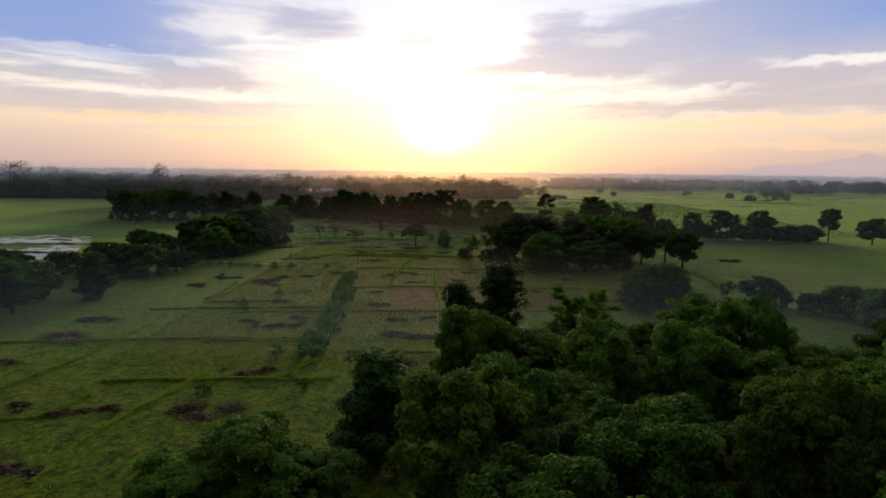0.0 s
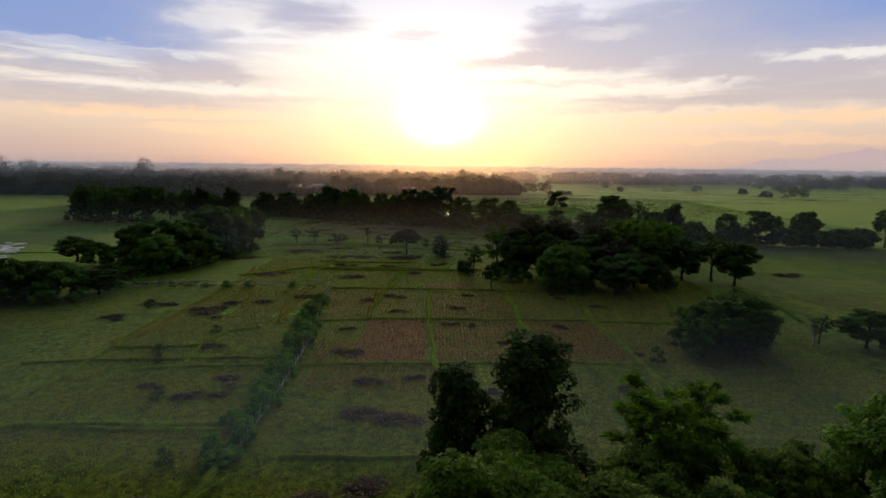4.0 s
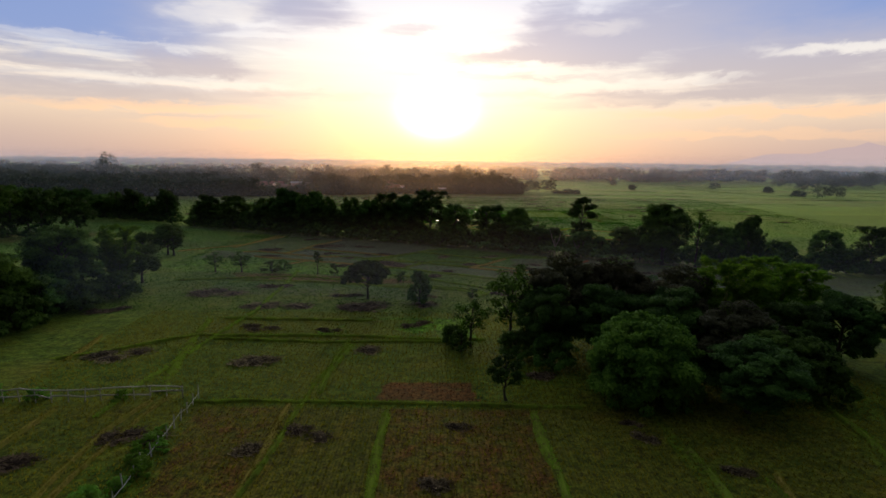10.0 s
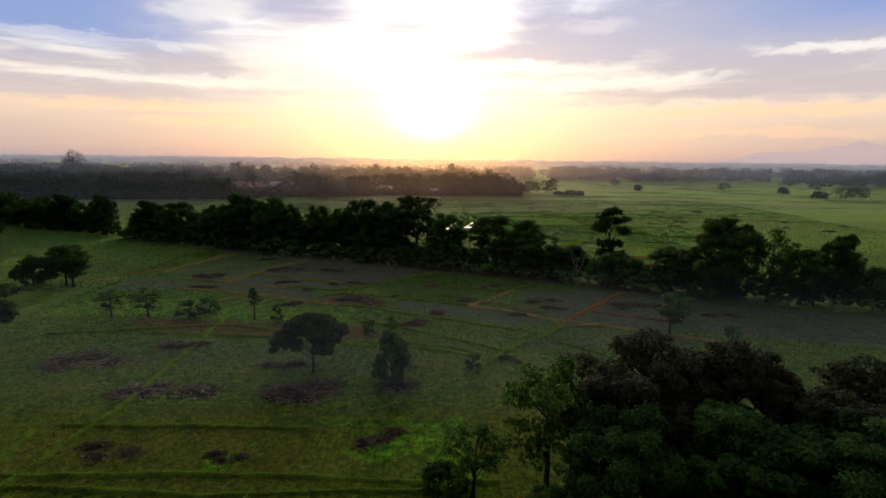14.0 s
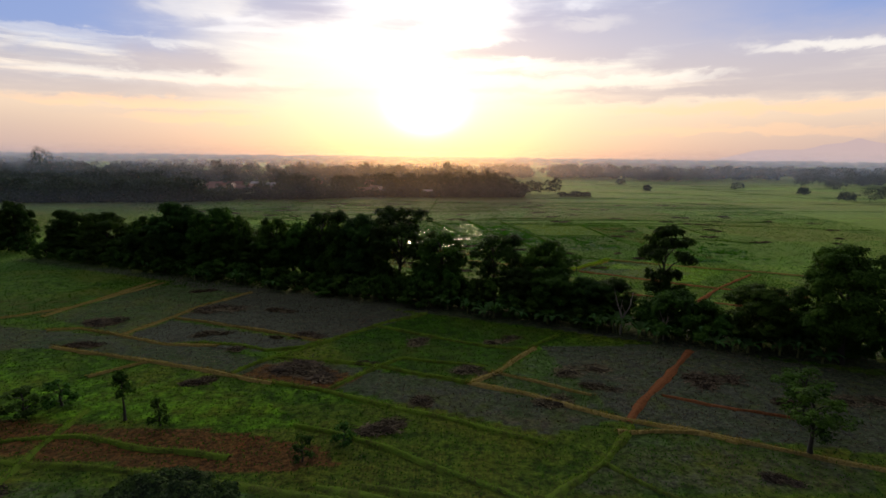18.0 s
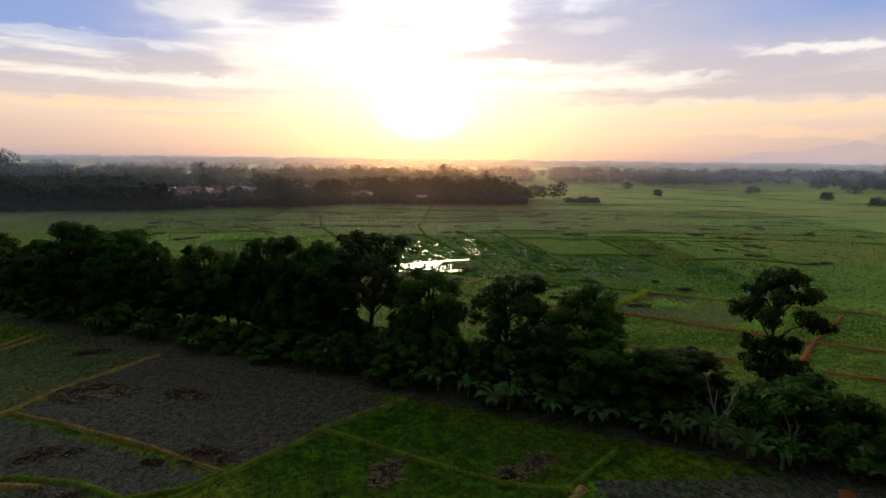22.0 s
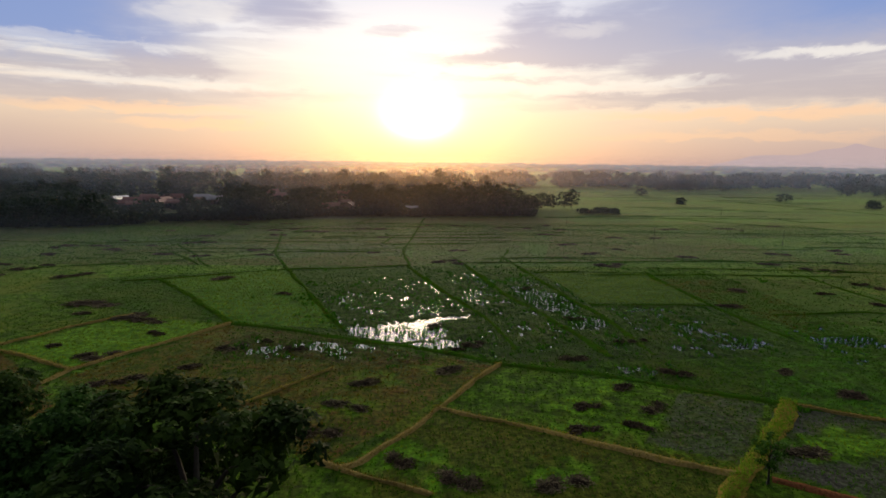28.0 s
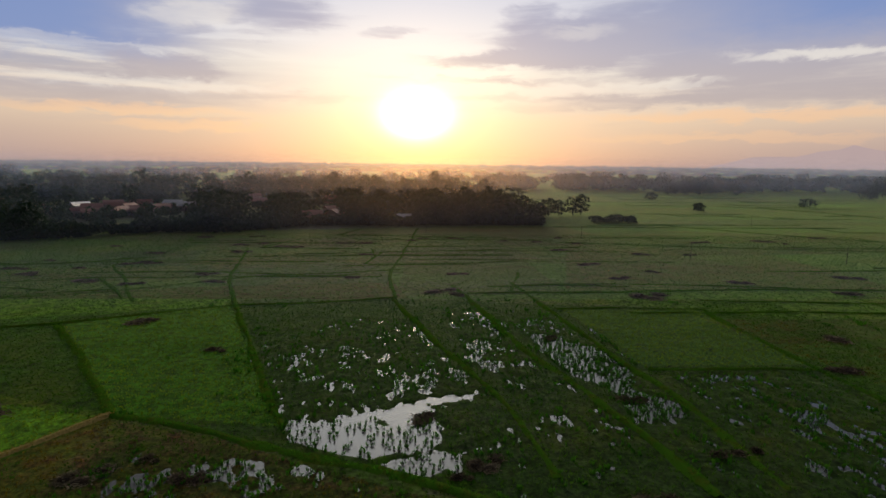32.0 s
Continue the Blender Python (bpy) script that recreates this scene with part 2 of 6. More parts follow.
col = T.mix(patchy(attr["lush"], mid, 0.35), green, lush)
col = T.mix(patchy(attr["straw"], mid, 0.4), col, straw)
col = T.mix(patchy(attr["mud"], mid, 0.3), col, mud)
col = T.mix(patchy(attr["rust"], mid, 0.25), col, rust)
col = T.mix(T.math("MULTIPLY", T.step(fine, 0.62, 0.8), 0.4), col, (0.100, 0.130, 0.0125, 1))
col = T.mix(T.math("MULTIPLY", T.step(huge, 0.3, 0.7), 0.35), col, T.mix(1.0, col, (1.2, 1.05, 0.8, 1), "MULTIPLY"))
# wet darkens soaked fields, and one field painted for the tree line's shade
col = T.mix(T.math("MULTIPLY", attr["wet"], T.math("ADD", 0.5, T.math("MULTIPLY", mid, 0.8)), clamp=True), col, T.mix(1.0, col, (0.30, 0.50, 0.24, 1), "MULTIPLY"))
strip = T.noise(T.add("ShaderNodeMapping", Vector=pos, Scale=(0.018, 0.075, 1)).outputs[0], 1.0, 4, 0.6)
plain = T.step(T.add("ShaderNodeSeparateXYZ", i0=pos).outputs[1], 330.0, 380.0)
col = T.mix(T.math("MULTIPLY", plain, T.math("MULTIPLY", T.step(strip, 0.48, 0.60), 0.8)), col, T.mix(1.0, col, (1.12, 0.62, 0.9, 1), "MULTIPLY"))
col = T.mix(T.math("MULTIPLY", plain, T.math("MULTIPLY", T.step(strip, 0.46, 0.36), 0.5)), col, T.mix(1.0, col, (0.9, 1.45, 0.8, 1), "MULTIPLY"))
# past y 330 the fields turn greyish mauve: haze painted into the colour
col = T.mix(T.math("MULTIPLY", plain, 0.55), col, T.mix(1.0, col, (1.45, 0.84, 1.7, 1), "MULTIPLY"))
blot = T.step(T.noise(pos, 0.33, 6, 0.72), 0.52, 0.66)
col = T.mix(T.math("MULTIPLY", blot, 0.55), col, T.mix(1.0, col, (0.50, 0.40, 0.45, 1), "MULTIPLY"))
tawny = T.step(T.noise(T.add("ShaderNodeMapping", Vector=pos, Location=(31, 7, 0)).outputs[0], 0.16, 5, 0.68), 0.54, 0.68)
col = T.mix(T.math("MULTIPLY", tawny, 0.5), col, T.mix(1.0, col, (1.5, 1.0, 0.9, 1), "MULTIPLY"))
grit = T.step(T.noise(pos, 1.5, 6, 0.78), 0.36, 0.64)
col = T.mix(1.0, col, T.mix(grit, (0.46, 0.47, 0.50, 1), (1.70, 1.78, 1.60, 1)), "MULTIPLY")
height = T.math("ADD", T.math("MULTIPLY", fine, 0.6), T.math("MULTIPLY", mid, 1.2))
bump = T.add("ShaderNodeBump", Strength=0.9, Distance=0.12, Height=height)
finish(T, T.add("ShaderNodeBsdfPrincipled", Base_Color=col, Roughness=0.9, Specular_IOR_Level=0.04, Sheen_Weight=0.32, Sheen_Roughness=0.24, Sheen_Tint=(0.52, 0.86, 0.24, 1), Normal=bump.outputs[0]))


def earth_material(name, lo, hi, grass, share):
    m, T = material(name)
    pos = T.add("ShaderNodeTexCoord").outputs["Object"]
    fine, mid = T.noise(pos, 5, 4, 0.65), T.noise(pos, 0.8, 4, 0.6)
    col = T.mix(T.step(fine, 0.3, 0.7), (*lo, 1), (*hi, 1))
    col = T.mix(T.step(mid, 0.75 - share * 0.5, 0.9 - share * 0.5), col, (*grass, 1))
    bump = T.add("ShaderNodeBump", Strength=0.8, Distance=0.08, Height=fine)
    finish(T, T.add("ShaderNodeBsdfPrincipled", Base_Color=col, Roughness=1.0, Specular_IOR_Level=0.0, Normal=bump.outputs[0]))
    return m


BUND = {
    "PALE": (earth_material("yellowish_bund", (0.105, 0.095, 0.020), (0.200, 0.165, 0.040), (0.120, 0.125, 0.020), 0.6), STUBBLE),
    "GREEN": (earth_material("green_bund", (0.045, 0.060, 0.012), (0.100, 0.115, 0.022), (0.100, 0.150, 0.018), 0.7), GRASS),
    "STRAW": (earth_material("straw_bund", (0.17, 0.125, 0.040), (0.32, 0.235, 0.080), (0.16, 0.14, 0.03), 0.35), GRASS_DRY),
    "EARTH": (earth_material("red_earth_bund", (0.12, 0.045, 0.020), (0.24, 0.095, 0.040), (0.15, 0.085, 0.025), 0.1), GRASS_DRY),
    "DARK": (earth_material("dark_green_bund", (0.026, 0.044, 0.005), (0.060, 0.088, 0.009), (0.034, 0.090, 0.006), 0.7), GRASS_WET),
    "LUSH": (earth_material("grassy_track", (0.15, 0.105, 0.022), (0.30, 0.205, 0.045), (0.13, 0.16, 0.018), 0.55), GRASS),
}
PALE, GREEN, STRAW, EARTH, DARK, LUSH = BUND

WATER, T = material("shallow_water")
pos = T.add("ShaderNodeTexCoord").outputs["Object"]
bump = T.add("ShaderNodeBump", Strength=0.22, Distance=0.05, Height=T.noise(pos, 3.0, 3))
finish(T, T.add("ShaderNodeBsdfPrincipled", Base_Color=(0.03, 0.03, 0.025, 1), Roughness=0.2, IOR=1.33, Specular_IOR_Level=0.5, Normal=bump.outputs[0]))


# ---- mesh helpers ----
def mesh_np(name, v, f, mat, smooth=False):
    """A mesh from numpy arrays of vertices and of faces that all have the same number of corners."""
    me = bpy.data.meshes.new(name)
    v, f = np.asarray(v, np.float32), np.asarray(f, np.int32)
    me.vertices.add(len(v))
    me.vertices.foreach_set("co", v.ravel())
    me.loops.add(f.size)
    me.loops.foreach_set("vertex_index", f.ravel())
    me.polygons.add(len(f))
    me.polygons.foreach_set("loop_start", np.arange(len(f), dtype=np.int32) * f.shape[1])
    me.update(calc_edges=True)
    if smooth:
        me.polygons.foreach_set("use_smooth", np.ones(len(f), bool))
    me.materials.append(mat)
    return me


def join(parts):
    """Joins (vertices, faces) pairs into one."""
    vs, fs, n = [], [], 0
    for v, f in parts:
        vs.append(np.asarray(v, float))
        fs.append(np.asarray(f) + n)
        n += len(v)
    return np.concatenate(vs), np.concatenate(fs)


def part(name, me, parent, label=""):
    """Links a mesh as one object under a thing or a part."""
    ob = new(name, me)
    ob.parent = parent
    return tagged(ob, label)


def tube(pts, radii, n=7):
    """A tapered tube along a line of points."""
    pts, radii = np.asarray(pts, float), np.asarray(radii, float)
    d = np.gradient(pts, axis=0)
    d /= np.linalg.norm(d, axis=1, keepdims=True) + 1e-9
    ref = np.where(np.abs(d[:, 2:3]) > 0.9, [[1.0, 0, 0]], [[0, 0, 1.0]])
    u = np.cross(d, ref)
    u /= np.linalg.norm(u, axis=1, keepdims=True) + 1e-9
    w = np.cross(d, u)
    a = np.linspace(0, 2 * np.pi, n, endpoint=False)
    ring = np.cos(a)[None, :, None] * u[:, None] + np.sin(a)[None, :, None] * w[:, None]
    v = (pts[:, None] + ring * radii[:, None, None]).reshape(-1, 3)
    i, j = np.meshgrid(np.arange(len(pts) - 1), np.arange(n), indexing="ij")
    k = (j + 1) % n
    f = np.stack([i * n + j, i * n + k, (i + 1) * n + k, (i + 1) * n + j], -1).reshape(-1, 4)
    return v, f


def blades(rng, base, tip, width):
    """Upright blades from base to tip points, each a narrow kite."""
    base, tip = np.asarray(base, float), np.asarray(tip, float)
    n = len(base)
    d = tip - base
    side = np.cross(d, rng.normal(size=(n, 3)))
    side /= np.linalg.norm(side, axis=1, keepdims=True) + 1e-9
    w = np.broadcast_to(np.asarray(width, float), (n,))[:, None]
    m = base + d * 0.45
    v = np.stack([base, m + side * w / 2, tip, m - side * w / 2], 1).reshape(-1, 3)
    return v, np.arange(4 * n).reshape(-1, 4)


def leaves(rng, at, normal, size, droop=0.25, loose=0.3):
    """Leaves at points, each a kite lying roughly across its normal."""
    n = len(at)
    nrm = normal / (np.linalg.norm(normal, axis=1, keepdims=True) + 1e-9) + rng.normal(size=(n, 3)) * loose
    nrm /= np.linalg.norm(nrm, axis=1, keepdims=True) + 1e-9
    d = np.cross(nrm, rng.normal(size=(n, 3)))
    d /= np.linalg.norm(d, axis=1, keepdims=True) + 1e-9
    d[:, 2] -= droop
    s = np.cross(d, nrm)
    size = (size * rng.uniform(0.6, 1.35, n))[:, None]
    v = np.stack([at - d * size * 0.45 - s * size * 0.3, at + s * size * 0.42 - d * size * 0.1, at + d * size * 0.62], 1)
    return v.reshape(-1, 3), np.arange(3 * n).reshape(-1, 3)


def thing(name, label, category, group="", kind=""):
    return tagged(new(name), label, category, group, kind)


def place(x, y, turn=0.0, s=1.0, sz=None, z=0.0):
    return Matrix.LocRotScale((x, y, z), Euler((0, 0, radians(turn))), (s, s, sz or s))


# ---- trees ----
def make_tree(seed, tall, wide, leaf, lobes=14, knots=11, size=0.34, bare=0.2, shape="round", label="", name="tree", bark=None, stems=1, cover=1.5, open_crown=0.0):
    """A broad-leaved tree: trunk, limbs, and at the limbs' ends boughs that each carry knots of leaves, with dark gaps between."""
    rng = np.random.default_rng(seed)
    root = thing(name, label, "tree" if name != "bush" else "bush")
    low = bare * tall
    rx, rz, mid = wide / 2, (tall - low) / 2, (tall + low) / 2
    boughs = []
    for i in range(lobes):
        u, a = (i + 0.5) / lobes, i * 2.39996 + rng.uniform(-0.35, 0.35) + seed
        if shape == "round":
            h = 1 - 1.82 * u
            ring, big, flat = np.sqrt(1 - h * h * 0.9), wide * rng.uniform(0.13, 0.23), 0.8
            c = (rx * 0.70 * ring * rng.uniform(0.7, 1.12), mid + rz * 0.68 * h - 0.02 * tall + rng.normal(0, 0.03 * tall))
        elif shape == "flat":
            tier = 0.92 - 0.36 * u ** 1.6
            big, flat = wide * rng.uniform(0.11, 0.16), 0.6
            c = (rx * 0.82 * np.sqrt(u) * rng.uniform(0.85, 1.05), tall * (tier + rng.normal(0, 0.02)))
        elif shape == "tiers":
            j = int(u * 4.999)
            big, flat = wide * rng.uniform(0.15, 0.22), 0.5
            c = (rx * (0.35, 0.72, 0.78, 0.5, 0.55)[j] * rng.uniform(0.6, 1.1), tall * ((0.93, 0.84, 0.72, 0.50, 0.38)[j] + rng.normal(0, 0.02)))
        elif shape == "column":
            big, flat = wide * rng.uniform(0.20, 0.30), 1.0
            q = 1 - u
            c = (rx * 0.55 * min(1, 2.4 * (1.05 - q)) * rng.uniform(0.4, 1.05), low + (tall - low) * (0.06 + 0.86 * q))
        else:
            big, flat = wide * rng.uniform(0.13, 0.22), 0.85
            h = 1 - u
            c = (rx * 0.78 * np.sqrt(max(0.02, 1 - h * h)) * rng.uniform(0.75, 1.08), tall * (0.10 + 0.74 * h) + rng.normal(0, 0.03 * tall))
        boughs.append((np.array([c[0] * np.cos(a), c[0] * np.sin(a), max(c[1], big * 0.5)]), big, flat))
    wood, r0 = [], 0.02 * tall + 0.05
    for s in range(stems):
        lean = rng.normal(0, 0.04 * tall * (1 + s), 2)
        z = np.linspace(-0.2, tall * 0.76, 7)
        k = (z / tall).clip(0)
        path = np.stack([lean[0] * k ** 1.5 + rng.normal(0, 0.05, 7), lean[1] * k ** 1.5 + rng.normal(0, 0.05, 7), z], 1)
        wood.append(tube(path, r0 * (1 - 0.8 * np.linspace(0, 1, 7)) * np.r_[1.35, np.ones(6)]))
        for e, big, flat in boughs[s::stems]:
            zb = np.clip(e[2] - 0.45 * np.hypot(e[0], e[1]) - 0.08 * tall, low * 0.75, tall * 0.7)
            b = np.array([np.interp(zb, z, path[:, 0]), np.interp(zb, z, path[:, 1]), zb])
            wood.append(tube([b, b * 0.5 + e * 0.5 + [0, 0, 0.03 * tall], e], [r0 * 0.4, r0 * 0.25, r0 * 0.08], 5))
    part("trunk", mesh_np("trunk", *join(wood), bark or BARK, True), root)
    bits, heart = [], np.array([0, 0, mid if shape != "dome" else tall * 0.2])
    for c, big, flat in boughs:
        out = (c - heart) / (np.linalg.norm(c - heart) + 0.1)
        for _ in range(max(3, int(knots * rng.uniform(0.75, 1.25)))):
            d = rng.normal(size=3) + out * 0.9 + [0, 0, 0.55]
            d /= np.linalg.norm(d)
            p = c + d * big * rng.uniform(0.55, 1.05) * [1.1, 1.1, flat]
            r = big * rng.uniform(0.26, 0.52)
            n = int(cover * 6.3 * r * r / (0.42 * size * size))
            if rng.random() < open_crown:
                n //= 4
            q = rng.normal(size=(n, 3)) + d * 0.5 + [0, 0, 0.5]
            q /= np.linalg.norm(q, axis=1, keepdims=True)
            at = p + q * r * rng.uniform(0.6, 1.12, n)[:, None] * [1.1, 1.1, 0.6 + 0.25 * flat]
            bits.append(leaves(rng, at, q * 0.8 + out * 0.25 + [0, 0, 0.5], size))
        # shaded leaves in the heart of the bough
        n = int((1 - 0.6 * open_crown) * 3.2 * big * big / (size * size))
        q = rng.normal(size=(n, 3))
        q *= (rng.random((n, 1)) ** 0.4) / np.linalg.norm(q, axis=1, keepdims=True)
        bits.append(leaves(rng, c + q * big * 0.72 * [1.1, 1.1, flat], q, size * 1.7))
    part("crown", mesh_np("crown", *join(bits), leaf), root)
    return root


def make_bamboo(seed, tall, wide, label):
    """A clump of arching bamboo culms hung with fine leaves."""
    rng = np.random.default_rng(seed)
    root = thing("bamboo_clump", label, "bamboo")
    bits = []
    for c in range(30):
        a, sp = rng.uniform(0, 2 * np.pi), np.sqrt(rng.uniform(0.0, 1))
        h = tall * rng.uniform(0.5, 1.06) * (1 - 0.12 * sp)
        k = np.linspace(0, 1, 9)
        r = 0.16 * wide * sp + wide * (0.05 + 0.22 * sp) * k ** 2.4
        z = h * np.sin(k * np.pi / 2 * (0.86 + 0.26 * sp)) / np.sin(np.pi / 2 * min(1.0, 0.86 + 0.26 * sp))
        path = np.stack([np.cos(a) * r, np.sin(a) * r, z], 1)
        part("culm", mesh_np("culm", *tube(path, 0.055 * (1.05 - k), 5), CULM, True), root)
        # side twigs, each a drooping plume of narrow leaves
        for t in np.r_[rng.uniform(0.25, 0.6, 7), rng.uniform(0.6, 1.0, 13)]:
            p = np.array([np.interp(t, k, path[:, i]) for i in range(3)])
            b = a + rng.normal(0, 1.2)
            reach = wide * rng.uniform(0.05, 0.13) * (1.25 - 0.6 * t)
            n = 46
            u = rng.uniform(0, 1, n)
            mid = p + np.stack([np.cos(b) * reach * u, np.sin(b) * reach * u, reach * (1.5 * u - 1.3 * u * u)], 1)
            mid += rng.normal(0, 0.10, (n, 3))
            tip = np.stack([np.cos(b) * 0.8 + rng.normal(0, 0.5, n), np.sin(b) * 0.8 + rng.normal(0, 0.5, n), rng.uniform(-0.7, 0.6, n)], 1)
            bits.append(blades(rng, mid, mid + tip * rng.uniform(0.25, 0.5, n)[:, None], 0.12))
    part("foliage", mesh_np("foliage", *join(bits), LEAF_BAMBOO), root)
    return root


def make_banana(seed, tall):
    """A banana plant: thick soft stem and long arching leaves, each folded along its rib."""
    rng = np.random.default_rng(seed)
    root = thing("banana_plant", "green banana plant with long arching torn leaves", "banana plant", "banana plants along the tree line")
    z = np.linspace(-0.1, tall * 0.36, 5)
    stem = np.stack([rng.normal(0, 0.03, 5), rng.normal(0, 0.03, 5), z], 1)
    part("stem", mesh_np("stem", *tube(stem, np.linspace(0.16, 0.09, 5), 8), CULM, True), root)
    for i in range(10):
        a = i * 2.4 + rng.normal(0, 0.2)
        ln, rise = tall * rng.uniform(0.55, 0.8), rng.uniform(0.7, 1.6)
        k = np.linspace(0, 1, 7)
        r = ln * np.sin(k * 1.35) * 0.85
        h = tall * 0.33 + ln * (rise * k - (0.45 + 0.5 * rise) * k ** 2.2)
        w = 0.23 * tall / 3.2 * np.sin(np.clip(k * 0.93 + 0.07, 0, 1) * np.pi) ** 0.6 + 0.02
        c = np.stack([np.cos(a) * r, np.sin(a) * r, h], 1)
        s = np.array([-np.sin(a), np.cos(a), 0])
        up = np.array([0, 0, 0.35])
        v = np.concatenate([c, c + (s + up) * w[:, None], c + (up - s) * w[:, None]])
        j = np.arange(6)
        f = np.concatenate([np.stack([j, j + 1, j + 8, j + 7], 1), np.stack([j + 1, j, j + 14, j + 15], 1)])
        part("leaf", mesh_np("leaf", v, f, LEAF_BANANA), root)
    return root

# ---- ground ----
FIELDS, FLOODS = [], []


def field(kind, share, *corners):
    FIELDS.append((kind, share, np.array(corners, float)))


def flood(depth, *corners):
    FLOODS.append((depth, np.array(corners, float)))


def inside(x, y, poly):
    hit = np.zeros(x.shape, bool)
    for (x0, y0), (x1, y1) in zip(poly, np.roll(poly, -1, 0)):
        if y0 != y1:
            hit ^= ((y0 > y) != (y1 > y)) & (x < (x1 - x0) * (y - y0) / (y1 - y0) + x0)
    return hit


def edge_distance(x, y, poly):
    best = np.full(x.shape, 1e9)
    for (x0, y0), (x1, y1) in zip(poly, np.roll(poly, -1, 0)):
        dx, dy = x1 - x0, y1 - y0
        t = (((x - x0) * dx + (y - y0) * dy) / (dx * dx + dy * dy + 1e-9)).clip(0, 1)
        best = np.minimum(best, np.hypot(x - x0 - t * dx, y - y0 - t * dy))
    return best


def vnoise(x, y, size, seed):
    """Smooth value noise, 0 to 1, with features of the given size in metres."""
    g = np.random.default_rng(seed).random((256, 256))
    u, v = x / size, y / size
    i, j = np.floor(u).astype(int), np.floor(v).astype(int)
    a, b = u - i, v - j
    a, b = a * a * (3 - 2 * a), b * b * (3 - 2 * b)
    p = lambda m, n: g[(i + m) % 256, (j + n) % 256]
    return (p(0, 0) * (1 - a) + p(1, 0) * a) * (1 - b) + (p(0, 1) * (1 - a) + p(1, 1) * a) * b


# fields in front of the tree line
field("rust", 0.95, (-15.5, 89), (-6, 89), (-6, 107), (-15.5, 107))
field("rust", 0.45, (-19, 80), (-5, 80), (-5, 88), (-19, 88))
field("rust", 0.50, (-21, 89), (-15.5, 89), (-15.5, 97), (-21, 97))
field("straw", 0.65, (-5, 89), (8.3, 89), (7.8, 107), (-6, 107))
field("rust", 0.5, (-5, 89), (8.3, 89), (7.8, 107), (-6, 107))
field("rust", 0.46, (-6, 108), (7.5, 108), (7.8, 127), (-6.3, 127))
field("rust", 0.42, (-22, 108), (-15.5, 108), (-16, 127), (-25, 127))
field("straw", 0.80, (9, 89), (20, 89), (19, 107), (8.2, 107))
field("rust", 0.56, (9, 89), (20, 89), (19, 107), (8.2, 107))
field("straw", 0.70, (21, 89), (34, 89), (32, 106), (19.5, 107))
field("lush", 0.55, (-4, 76), (9, 76), (8.6, 88.5), (-5, 88))
field("straw", 0.45, (-4, 76), (9, 76), (8.6, 88.5), (-5, 88))
field("straw", 0.75, (-22, 108), (-15.5, 108), (-16, 127), (-25, 127))
field("straw", 0.72, (-15, 108), (-6.5, 108), (-6.5, 127), (-16, 127))
field("straw", 0.78, (-6, 108), (7.5, 108), (7.8, 127), (-6.3, 127))
field("straw", 0.65, (8.3, 108), (18.5, 108), (19, 127), (8, 127))
field("straw", 0.60, (20, 108), (32, 107), (36, 126), (20, 127))
field("rust", 0.75, (-8, 128.5), (3, 128.5), (2, 133), (-7, 133))
field("lush", 0.22, (-13, 128), (2, 134), (2.5, 146), (-13, 146))
field("straw", 0.45, (-29, 129), (2, 129), (2.5, 146), (-33, 146))
field("straw", 0.45, (-50, 157), (2, 157), (2.5, 175), (-50, 178))
field("straw", 0.55, (-48, 95), (-30, 103), (-29, 127), (-46, 126))
field("lush", 0.22, (-48, 87), (-25, 88), (-28, 101), (-47, 94))
field("straw", 0.55, (-34, 147), (-1, 147), (-2, 156), (-36, 156))
field("lush", 0.5, (-12, 147), (4, 147), (3, 158), (-10, 158))
field("rust", 0.75, (-46, 190), (-28, 188), (-16, 187), (-8, 184), (-5, 181), (-15, 180.5), (-27, 182), (-42, 183.5))
field("straw", 0.5, (-16, 188), (-7, 187), (3, 183), (2, 176), (-7, 176), (-5, 181), (-8, 184))
field("mud", 0.42, (-44, 181), (-13, 178), (0, 175), (0, 168), (-44, 172))
field("lush", 0.45, (-60, 205), (-49, 203), (-38, 200), (-24, 196), (-14, 192), (-8, 186), (-16, 187), (-28, 189), (-60, 190))
field("mud", 0.6, (-60, 206), (-46, 208), (-32, 203), (-12, 197), (4, 190), (12, 186), (20, 189), (6, 197), (-10, 203), (-18, 204), (-26, 208), (-41, 213), (-60, 217))
field("mud", 0.85, (-40, 213), (-32, 209), (-20, 207), (-13, 210), (-37, 220))
field("mud", 0.9, (-37, 221), (-12, 211), (0, 223), (-20, 236), (-45, 246), (-49, 243), (-31, 236))
field("mud", 0.5, (-56, 221), (-41, 213), (-31, 236), (-50, 243))
field("mud", 0.66, (16, 209), (20, 188), (30, 185), (60, 178), (120, 165), (140, 182), (60, 196), (35, 210))
field("mud", 0.48, (6, 197), (20, 189), (31, 203), (16, 208), (10, 201))
field("lush", 0.2, (-12, 211), (-6, 217), (13, 208), (9, 201), (5, 198), (-8, 204))
# shade of the tree line on this field, painted with the wet darkening
field("wet", 0.75, (-12, 211), (-6, 217), (4, 227), (24, 214), (16, 209), (9, 201), (5, 198), (-8, 204))
field("mud", 0.72, (44, 268.6), (50.3, 267.2), (45.4, 258.7), (38.7, 254.6), (36, 257))
field("lush", 0.72, (51.4, 263.3), (69, 261), (56, 246), (47.5, 249), (43, 254.6))
flood(0.13, (-8, 299), (-16, 320), (-4, 334), (5, 334), (16, 303), (18, 287), (10, 287))
flood(0.17, (12, 326), (8, 340), (18, 340), (24, 312), (29, 290), (20, 284), (18, 300))
flood(0.12, (22, 326), (18, 340), (30, 338), (35, 312), (36, 284), (30, 284), (28, 300))
